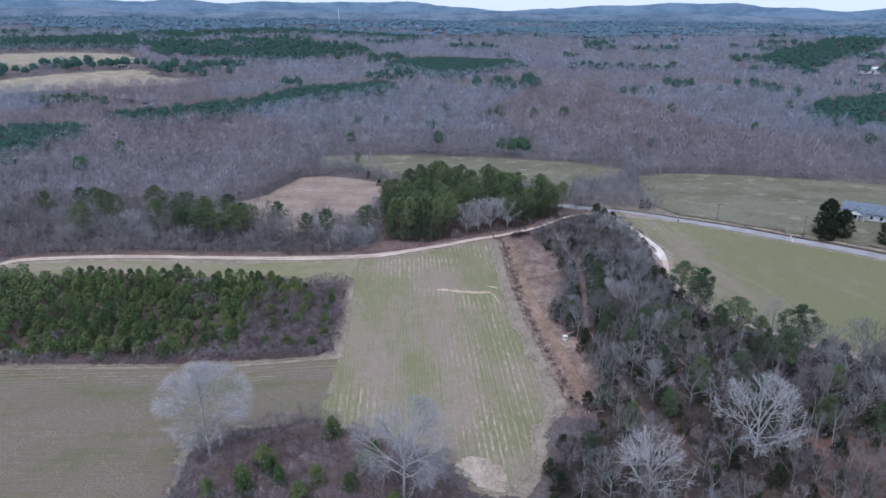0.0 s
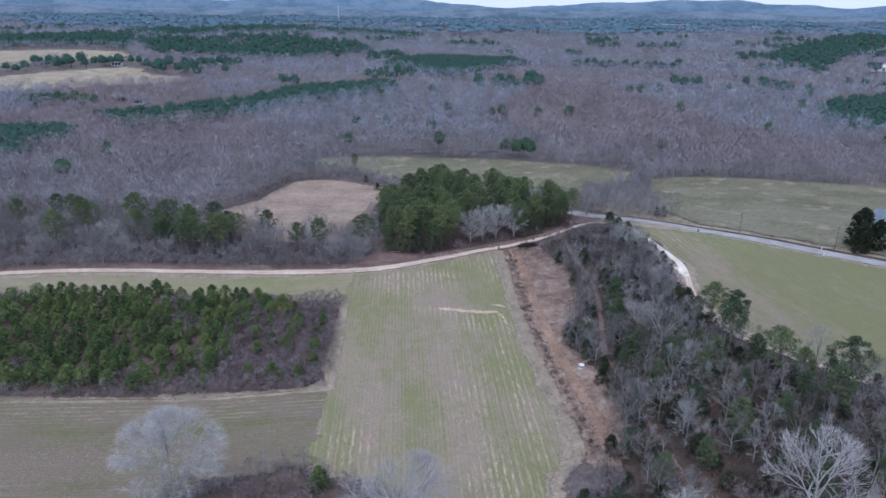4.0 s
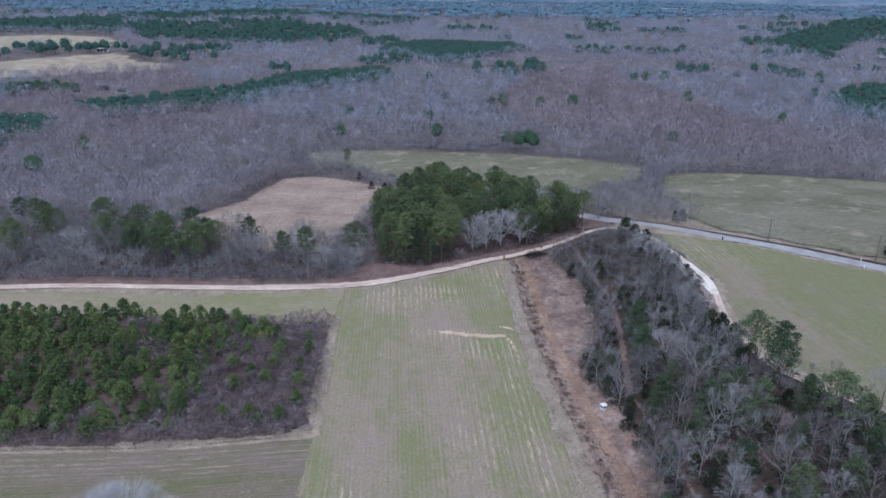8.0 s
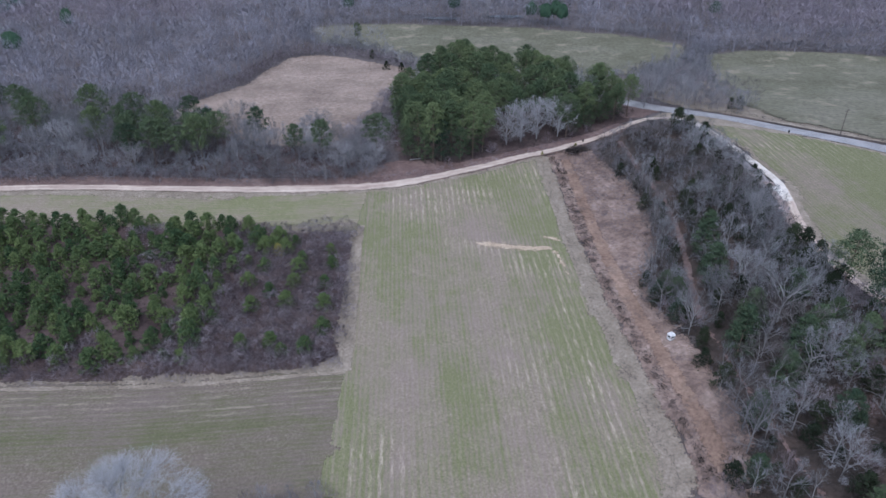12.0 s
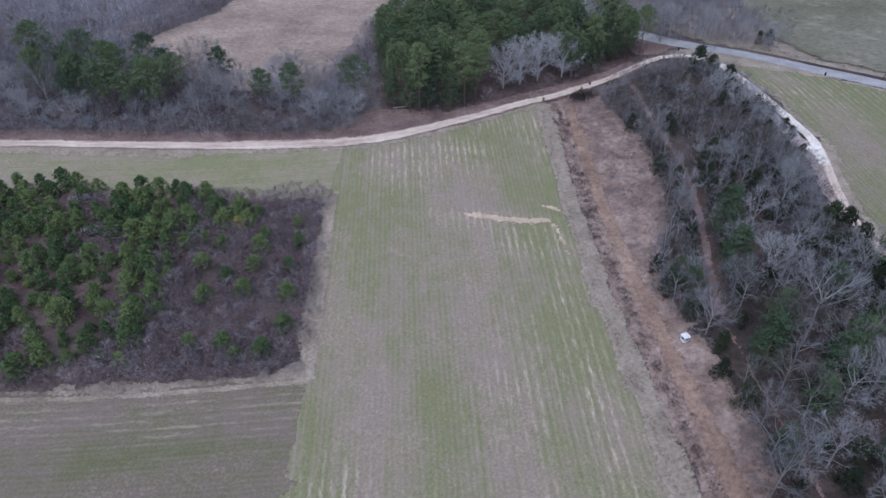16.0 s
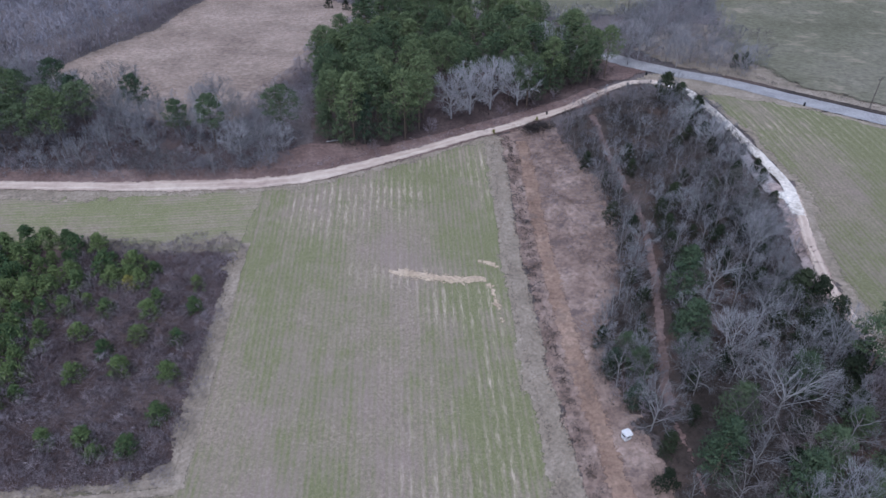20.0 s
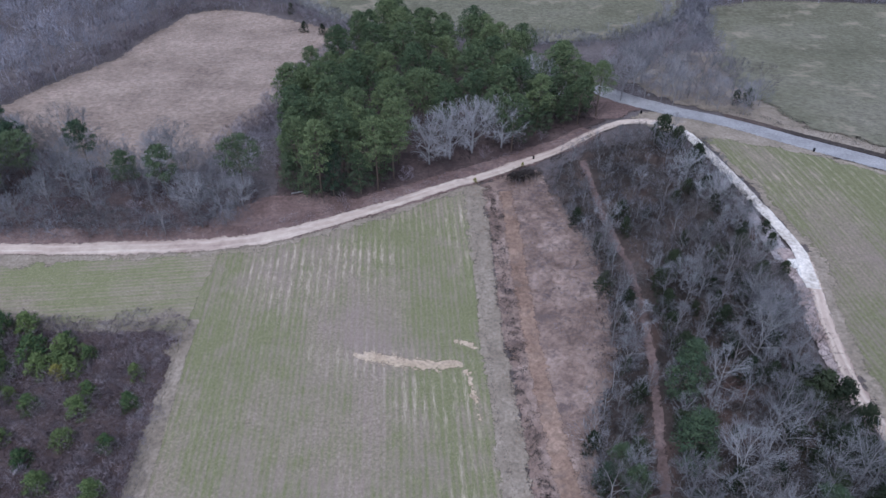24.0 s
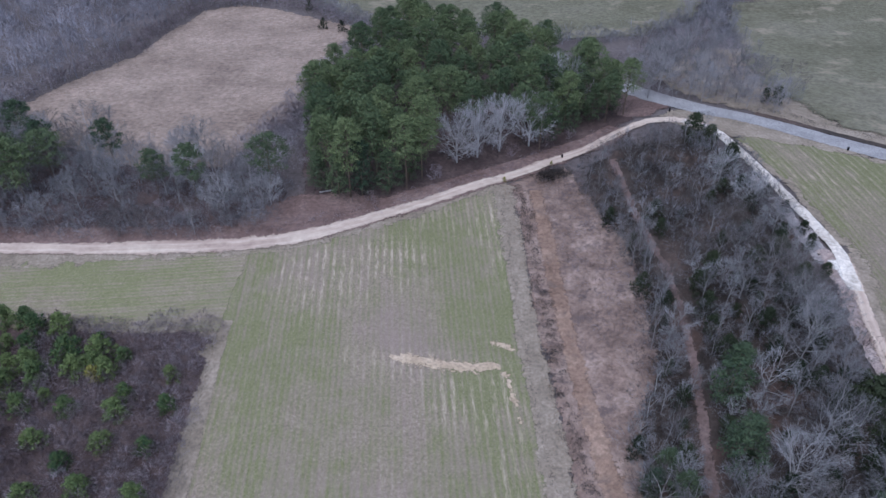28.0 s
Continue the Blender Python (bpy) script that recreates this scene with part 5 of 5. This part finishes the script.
MIXED = [[(-540, 1106), (-380, 860), (-317, 927), (-210, 922), (-148, 1006), (-185, 1130), (-442, 1240)], [(-702, 1017), (-479, 979), (-615, 1263), (-853, 1241)], [(-648, 1246), (-100, 1400), (-150, 1500), (-700, 1500)]]
YARD = [(100, 236), (90, 224), (112, 206), (128, 197), (152, 182), (175, 180), (165, 235), (135, 245)]


def wooded(x, y):
    if y < 330 and (x > -62 and not (x > 75 and y > 300)):
        return False
    return not within(OPEN, x, y)


def sow(y0, y1, gap, wide, seed, chance=1.0):
    """A jittered net of places in the wedge that the valley opens."""
    r = random.Random(seed)
    out, y = [], y0
    while y < y1:
        x = -(wide * (y + 60))
        while x < wide * (y + 60):
            px, py = x + r.uniform(-0.5, 0.5) * gap, y + r.uniform(-0.5, 0.5) * gap
            if r.random() < chance:
                out.append((px, py))
            x += gap
        y += gap
    return out


rnd = random.Random(11)
bare_p, red_p, pine_p = [], [], []
deep_p = []
for x, y in sow(200, 640, 8.4, 0.78, 1):
    if not wooded(x, y):
        continue
    if within(PLOTS, x, y):
        continue
    if within(PINES, x, y) or noise.noise((x * 0.02, y * 0.02, 3)) > 0.62 or rnd.random() < 0.014:
        pine_p.append((x, y))
    elif noise.noise((x * 0.006, y * 0.006, 9)) > 0.1:
        red_p.append((x, y))
    elif y > 440:
        deep_p.append((x, y))
    else:
        bare_p.append((x, y))
near_p = [p for p in bare_p + red_p if p[1] < 345]
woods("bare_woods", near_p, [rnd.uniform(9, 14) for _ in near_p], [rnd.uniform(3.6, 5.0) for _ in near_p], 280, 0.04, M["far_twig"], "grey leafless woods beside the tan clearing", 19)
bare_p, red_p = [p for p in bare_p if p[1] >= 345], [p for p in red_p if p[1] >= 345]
for places, name, material, label, seed in ((bare_p, "bare_woods", M["far_twig"], "grey leafless woods filling the valley floor", 1), (deep_p, "bare_woods", M["mid_twig"], "grey leafless woods behind the meadow, tinted with pale haze", 9), (red_p, "red_woods", M["far_red"], "purple-brown leafless woods on the rise", 2)):
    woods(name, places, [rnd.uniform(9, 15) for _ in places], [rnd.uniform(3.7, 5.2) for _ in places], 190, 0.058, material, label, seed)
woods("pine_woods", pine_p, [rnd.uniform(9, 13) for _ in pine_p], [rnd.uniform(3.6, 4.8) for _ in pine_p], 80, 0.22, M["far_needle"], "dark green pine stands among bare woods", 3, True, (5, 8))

plot_p = [(x, y) for x, y in sow(300, 1050, 6.4, 0.80, 31) if within(PLOTS, x, y)]
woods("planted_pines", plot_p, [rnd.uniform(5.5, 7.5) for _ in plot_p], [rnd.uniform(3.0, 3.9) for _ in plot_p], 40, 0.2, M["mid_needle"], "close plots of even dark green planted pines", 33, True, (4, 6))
edge_p = [(x, y) for x, y in sow(200, 470, 5.6, 0.80, 8) if wooded(x, y)]
woods("edge_brush", edge_p, [rnd.uniform(2.5, 7) for _ in edge_p], [rnd.uniform(1.8, 3.2) for _ in edge_p], 36, 0.07, M["far_twig"], "grey leafless undergrowth at the edge of the woods", 12)
bare_p, red_p, pine_p = [], [], []
for x, y in sow(640, 1500, 13.2, 0.72, 2):
    if not wooded(x, y):
        continue
    if within(PLOTS, x, y):
        continue
    clumped = noise.noise((x * 0.012, y * 0.016, 3))
    if within(PINES, x, y) or (within(MIXED, x, y) and clumped > -0.4) or clumped > 0.36 - 0.14 * sm(0, -400, x):
        pine_p.append((x, y))
    elif noise.noise((x * 0.004, y * 0.004, 9)) > 0.0 and y < 950:
        red_p.append((x, y))
    else:
        bare_p.append((x, y))
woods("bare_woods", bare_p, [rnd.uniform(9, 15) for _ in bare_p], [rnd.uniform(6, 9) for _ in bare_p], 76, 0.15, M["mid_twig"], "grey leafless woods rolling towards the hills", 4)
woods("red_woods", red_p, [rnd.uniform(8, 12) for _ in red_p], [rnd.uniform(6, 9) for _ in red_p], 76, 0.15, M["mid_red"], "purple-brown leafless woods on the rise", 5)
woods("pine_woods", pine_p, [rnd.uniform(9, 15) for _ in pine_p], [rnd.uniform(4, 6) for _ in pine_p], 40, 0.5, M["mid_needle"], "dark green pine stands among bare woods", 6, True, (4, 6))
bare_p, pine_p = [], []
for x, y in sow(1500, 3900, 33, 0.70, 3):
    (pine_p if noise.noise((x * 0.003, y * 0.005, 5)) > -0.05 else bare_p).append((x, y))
woods("bare_woods", bare_p, [rnd.uniform(9, 17) for _ in bare_p], [rnd.uniform(14, 22) for _ in bare_p], 40, 0.6, M["haze_twig"], "grey leafless woods below the hills", 7)
woods("pine_woods", pine_p, [rnd.uniform(10, 18) for _ in pine_p], [rnd.uniform(13, 20) for _ in pine_p], 16, 1.4, M["haze_needle"], "dark green pine woods below the hills, tinted haze blue", 8, True, (3, 6))


# ---- the hills on the skyline ----
def hill_mat(name, a, b):
    """Wooded slopes: crowns, stands of pine among bare trees, and folds; a and b carry painted blue haze."""
    m, nt, bs = mat(name)
    v = coords(nt, (1, 1, 2.5))
    crowns = grain(nt, v, 0.055, 4, 0.75)
    stands = grain(nt, v, 0.006, 5, 0.65)
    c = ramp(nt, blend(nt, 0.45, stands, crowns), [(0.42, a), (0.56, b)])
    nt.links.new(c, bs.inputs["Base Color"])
    bumped(nt, bs, crowns, 0.9, 12.0)
    return m


def ridge(name, far, low, lift, seed, material, label):
    V, F = [], []
    n = 220
    for k in range(n + 1):
        a = radians(-42 + 84 * k / n)
        top = low + lift * (0.55 + 0.6 * noise.noise((k * 0.03, seed, 0)) + 0.3 * noise.noise((k * 0.11, seed, 2)) + 0.07 * noise.noise((k * 0.6, seed, 5)))
        for s in range(5):
            d = far + s * 70
            V.append((math.sin(a) * d, math.cos(a) * d, 20 + (top - 20) * math.sin(s / 4 * math.pi / 2)))
    for k in range(n):
        for s in range(4):
            i = k * 5 + s
            F.append((i, i + 5, i + 6, i + 1))
    tagged(new(name, mesh_of(name, V, F, material, True)), label, "hills", kind="structure")


# Both ridges have the blue of distance haze mixed into their base colours.
ridge("backdrop_hills_near", 3500, 72, 40, 3.0, hill_mat("hazed_near_hills", (0.050, 0.088, 0.128), (0.135, 0.17, 0.215)), "low wooded hills in the distance, tinted haze blue-grey")
ridge("backdrop_hills", 4150, 112, 62, 8.0, hill_mat("hazed_far_hills", (0.068, 0.118, 0.175), (0.125, 0.18, 0.245)), "long hills on the skyline, tinted haze blue")


# ---- buildings and small things ----
def box(bm, x0, x1, y0, y1, z0, z1):
    v = [bm.verts.new(p) for p in ((x0, y0, z0), (x1, y0, z0), (x1, y1, z0), (x0, y1, z0), (x0, y0, z1), (x1, y0, z1), (x1, y1, z1), (x0, y1, z1))]
    for f in ((0, 3, 2, 1), (4, 5, 6, 7), (0, 1, 5, 4), (1, 2, 6, 5), (2, 3, 7, 6), (3, 0, 4, 7)):
        bm.faces.new([v[k] for k in f])


def solid(name, material, parent, *boxes, label="", bevel=0.0, at=None):
    bm = bmesh.new()
    for b in boxes:
        box(bm, *b)
    if bevel:
        bmesh.ops.bevel(bm, geom=bm.edges[:], offset=bevel, segments=1, affect="EDGES")
    me = bpy.data.meshes.new(name)
    bm.to_mesh(me)
    bm.free()
    me.materials.append(material)
    ob = part(name, me, parent, label)
    if at is not None:
        ob.matrix_basis = at
    return ob


def gable(name, material, parent, x0, x1, y0, y1, z, rise, thick=0.18, along="x", label=""):
    """Two sloping roof slabs with a ridge along x or y."""
    V, F = [], []
    if along == "x":
        m = (y0 + y1) / 2
        prof = [(y0, z), (m, z + rise), (y1, z), (y1, z - thick), (m, z + rise - thick), (y0, z - thick)]
        V = [(x, a, b) for x in (x0, x1) for a, b in prof]
    else:
        m = (x0 + x1) / 2
        prof = [(x0, z), (m, z + rise), (x1, z), (x1, z - thick), (m, z + rise - thick), (x0, z - thick)]
        V = [(a, y, b) for y in (y0, y1) for a, b in prof]
    for k in range(6):
        F.append((k, (k + 1) % 6, 6 + (k + 1) % 6, 6 + k))
    F += [(0, 5, 4, 1), (1, 4, 3, 2), (6, 7, 10, 11), (7, 8, 9, 10)]
    return part(name, mesh_of(name, V, F, material), parent, label)


def wedge(name, material, parent, x0, x1, y0, y1, z, rise, label=""):
    """The triangular wall under a gable whose ridge runs along y."""
    m = (x0 + x1) / 2
    V = [(x, y, h) for y in (y0, y1) for x, h in ((x0, z), (x1, z), (m, z + rise))]
    return part(name, mesh_of(name, V, [(0, 1, 2), (5, 4, 3), (0, 3, 4, 1), (1, 4, 5, 2), (2, 5, 3, 0)], material), parent, label)


def root(name, x, y, turn, label, category, group="", dz=0.0):
    ob = new(name)
    ob.empty_display_size = 0.2
    ob.matrix_basis = pose(x, y, land(x, y) + dz, 0, 0, turn)
    return tagged(ob, label, category, group)


# the house beyond the paved road
house = root("house", 141, 232, -32, "low house with blue-grey shingle roof and white trim", "house")
solid("wall", M["siding"], house, (-7, 7, 0, 9, -0.3, 2.9), label="pale blue siding wall")
gable("roof", M["shingle"], house, -7.6, 7.6, -0.6, 9.6, 2.9, 2.7, label="blue-grey shingle roof")
gable("porch_roof", M["shingle"], house, -6.2, 0.2, -3.4, 4, 2.75, 1.9, along="y", label="gabled porch roof")
wedge("porch_gable", M["white_paint"], house, -5.8, -0.2, -3.0, -2.85, 2.6, 1.65, label="white painted gable front")
solid("porch_floor", M["white_paint"], house, (-6, 0, -3.1, 0, -0.3, 0.3))
for cx in (-5.8, -3.9, -2.1, -0.2):
    solid("porch_post", M["white_paint"], house, (cx - 0.11, cx + 0.11, -3.0, -2.78, 0.3, 2.6))
solid("porch_rail", M["white_paint"], house, (-5.7, -0.3, -2.95, -2.87, 1.1, 1.2))
for k in range(12):
    solid("baluster", M["white_paint"], house, (-5.5 + k * 0.45, -5.44 + k * 0.45, -2.94, -2.88, 0.3, 1.1))
for wx in (2.0, 5.0):
    w = solid("window", M["white_paint"], house, (wx - 0.65, wx + 0.65, -0.07, 0.05, 0.9, 2.3), label="white window frame")
    solid("pane", M["glass"], w, (wx - 0.52, wx + 0.52, -0.1, -0.08, 1.02, 2.18))
solid("door", M["dark"], house, (-3.5, -2.5, -0.06, 0.02, 0.0, 2.05), label="dark front door")
for x, y, s in ((115.5, 205.5, 0.68), (120.8, 207.5, 0.68), (118, 212, 0.84), (132.5, 201, 0.72), (135.5, 203, 0.6)):
    plant("ever0", x, y, s)
patch("yard", YARD, M["yard"], 0.14, "worn straw-coloured yard with a pale drive", "yard", 5.0)

# roadside poles
def pole(x, y, h, cross):
    ob = root("utility_pole", x, y, 35, "weathered brown wooden utility pole by the road", "pole", "utility poles")
    V, F = [], []
    tube(V, F, Vector((0, 0, -0.5)), Vector((0, 0, h)), 0.16, 0.10, 8)
    part("pole", mesh_of("pole", V, F, M["post"]), ob)
    if cross:
        solid("crossarm", M["post"], ob, (-0.9, 0.9, -0.06, 0.06, h - 0.6, h - 0.45))
        for cx in (-0.8, 0.0, 0.8):
            solid("insulator", M["glass"], ob, (cx - 0.05, cx + 0.05, -0.05, 0.05, h - 0.45, h - 0.28))


pole(109, 207, 7.5, True)
pole(86.5, 222, 7.0, True)
for x, y in ((103.2, 201.3), (104.6, 205.9)):
    sign = root("marker_post", x, y, 20, "short white marker post beside the paved road", "post", "marker posts")
    solid("post", M["white_paint"], sign, (-0.06, 0.06, -0.06, 0.06, -0.3, 1.2))

for x, y in ((45.4, 242.2), (21.8, 226.8), (73.6, 222.4)):
    stub = root("marker_post", x, y, 10, "short dark wooden post beside the road", "post", "dark posts")
    solid("post", M["dark"], stub, (-0.16, 0.16, -0.15, 0.15, -0.3, 0.95), bevel=0.04)
plant("yellow0", 10.2, 218, 0.3, label="low yellow-green bush at the road's edge")
plant("yellow0", 19.5, 224.3, 0.28, label="low yellow-green bush at the road's edge")
for x, y, s in ((68.5, 246, 0.85), (66.5, 247, 0.7)):
    plant(pick("cedar", 2), x, y, s, label="dark evergreen bush beside the paved road")

# the white hunting blind at the wood's edge
blind = root("hunting_blind", 26.3, 142.0, 28, "small white box hunting blind with dark window slots", "blind")
for x in (-0.65, 0.65):
    for y in (-0.65, 0.65):
        solid("leg", M["post"], blind, (x - 0.06, x + 0.06, y - 0.06, y + 0.06, -0.2, 0.25))
solid("floor", M["post"], blind, (-0.78, 0.78, -0.78, 0.78, 0.2, 0.28))
for side in range(4):
    turn = pose(0, 0, 0, 0, 0, 90 * side)
    solid("wall", M["white_paint"], blind, (-0.76, 0.76, -0.76, -0.70, 0.28, 0.95), (-0.76, 0.76, -0.76, -0.70, 1.35, 1.62), (-0.76, -0.5, -0.76, -0.70, 0.95, 1.35), (0.5, 0.76, -0.76, -0.70, 0.95, 1.35), at=turn, label="white painted panel with a window slot")
    # A near-black sheet closes the slot and stands for the shade inside.
    solid("window", M["dark"], blind, (-0.5, 0.5, -0.73, -0.70, 0.95, 1.35), at=turn, label="near-black panel standing in for the shaded window opening")
blind.scale = (0.58, 0.58, 0.72)
gable("roof", M["white_paint"], blind, -0.9, 0.9, -0.95, 0.95, 1.68, 0.22, 0.06, label="white sheet roof")

# litter of the place: log, stone, brush pile, bare sand in the field
log = []
logf = []
tube(log, logf, Vector((-1.5, 0, 0.16)), Vector((0.2, 0.08, 0.18)), 0.17, 0.15, 9)
tube(log, logf, Vector((0.2, 0.08, 0.18)), Vector((1.5, 0, 0.15)), 0.15, 0.11, 9)
logf += [tuple(range(8, -1, -1)), tuple(range(27, 36))]
ob = tagged(new("fallen_log", mesh_of("fallen_log", log, logf, M["bark_pale"])), "pale fallen log on reddish pine litter", "log")
ob.matrix_basis = pose(-22.6, 212.6, land(-22.6, 212.6) + 0.1, 0, 0, 18)
bm = bmesh.new()
bmesh.ops.create_icosphere(bm, subdivisions=2, radius=0.3)
for v in bm.verts:
    v.co *= 1 + 0.3 * noise.noise(v.co * 3)
    v.co.z *= 0.7
me = bpy.data.meshes.new("white_stone")
bm.to_mesh(me)
bm.free()
me.materials.append(M["white"])
ob = tagged(new("white_stone", me), "small white stone lying in the sown field", "stone")
ob.location = (-16.7, 195.6, land(-16.7, 195.6) + 0.22)
rnd2 = random.Random(9)
pile = [(19.6 + 3.3 * math.cos(a) * r, 219.3 + 1.9 * math.sin(a) * r) for a, r in ((rnd2.uniform(0, 6.28), math.sqrt(rnd2.random())) for _ in range(40))]
woods("brush_pile", pile, [rnd2.uniform(1.0, 2.3) for _ in pile], [rnd2.uniform(0.8, 1.4) for _ in pile], 130, 0.025, M["thicket"], "dark purple-brown heap of cut brush", 41)
strip("sand_patch", [(-6.6, 173.0), (-2.6, 172.5), (1.4, 171.9), (5, 171.7), (9, 172.0)], lambda t: 1.8 + 3.4 * math.sin(math.pi * t), M["sand"], 0.15, "bare pale sand showing through the sowing", "sand", 0.6, soft=3.9)
strip("sand_patch", [(9.4, 171), (10.6, 167.5), (11.6, 162.5)], 2.4, M["sand"], 0.15, "bare pale sand at the field's edge", "sand", 0.5, soft=2.6)
strip("sand_patch", [(7.6, 176.4), (9.4, 176), (11, 175)], 2.4, M["sand"], 0.15, "small bare sandy spot at the field's edge", "sand", 0.5, soft=2.6)

# distant buildings
def far_barn(x, y, turn, w, d, h, material, label, cat="barn", top=M["tin"]):
    ob = root("barn", x, y, turn, label, cat, dz=0.5)
    solid("wall", material, ob, (-w / 2, w / 2, -d / 2, d / 2, -3, h))
    gable("roof", top, ob, -w / 2 - 0.6, w / 2 + 0.6, -d / 2 - 0.6, d / 2 + 0.6, h, d * 0.22, 0.3)
    for k in range(3):
        solid("door", M["dark"], ob, (-w * 0.3 + k * w * 0.3 - 1.2, -w * 0.3 + k * w * 0.3 + 1.2, -d / 2 - 0.12, -d / 2 - 0.02, 0, min(2.6, h - 0.5)))


far_barn(-399, 779, 6, 11, 5, 2.8, M["white_paint"], "long white farm shed at a pasture's edge")
far_barn(-560, 765, 0, 18, 9, 4, M["siding"], "grey-roofed farm building by a pasture", "building")
far_barn(-293, 572, 20, 9, 7, 3, M["post"], "small grey house among bare trees", "house", M["shingle"])
far_barn(-271, 562, -10, 9, 7, 3, M["siding"], "low house with a dark roof among bare trees", "house", M["shingle"])
far_barn(452, 832, -12, 24, 9, 4.5, M["white_paint"], "large white metal building beyond the woods", "building")
far_barn(233, 1331, 5, 12, 7, 5, M["white_paint"], "white farm building far in the woods", "building")

# glints of a pond among the trees behind the far meadow
for pond in ([(-36, 400), (-30, 404), (-20, 405), (-16, 401), (-24, 398)], [(-8, 408), (2, 411), (13, 412), (15, 407), (4, 404)]):
    patch("pond", pond, M["water"], 0.5, "small grey pond glinting between bare trees", "pond", 4.0)
mast = root("radio_mast", -476, 2429, 0, "thin pale lattice mast on the far woods' skyline", "mast")
V, F = [], []
for a in range(3):
    foot = Vector((1.6 * math.cos(a * 2.094), 1.6 * math.sin(a * 2.094), 0))
    tube(V, F, foot, Vector((0.2 * foot.x, 0.2 * foot.y, 52)), 0.35, 0.2, 4)
part("lattice", mesh_of("lattice", V, F, M["white_paint"]), mast)
for x, y, w, d in ((545, 2098, 60, 14), (750, 1900, 80, 18), (900, 1905, 110, 18)):
    patch("far_pasture", [(x - w, y - d), (x + w, y - d), (x + w * 0.9, y + d), (x - w * 0.95, y + d)], M["bank"], 14.0, "pale bare strip far off among the woods", "field", 25.0, 4.0)
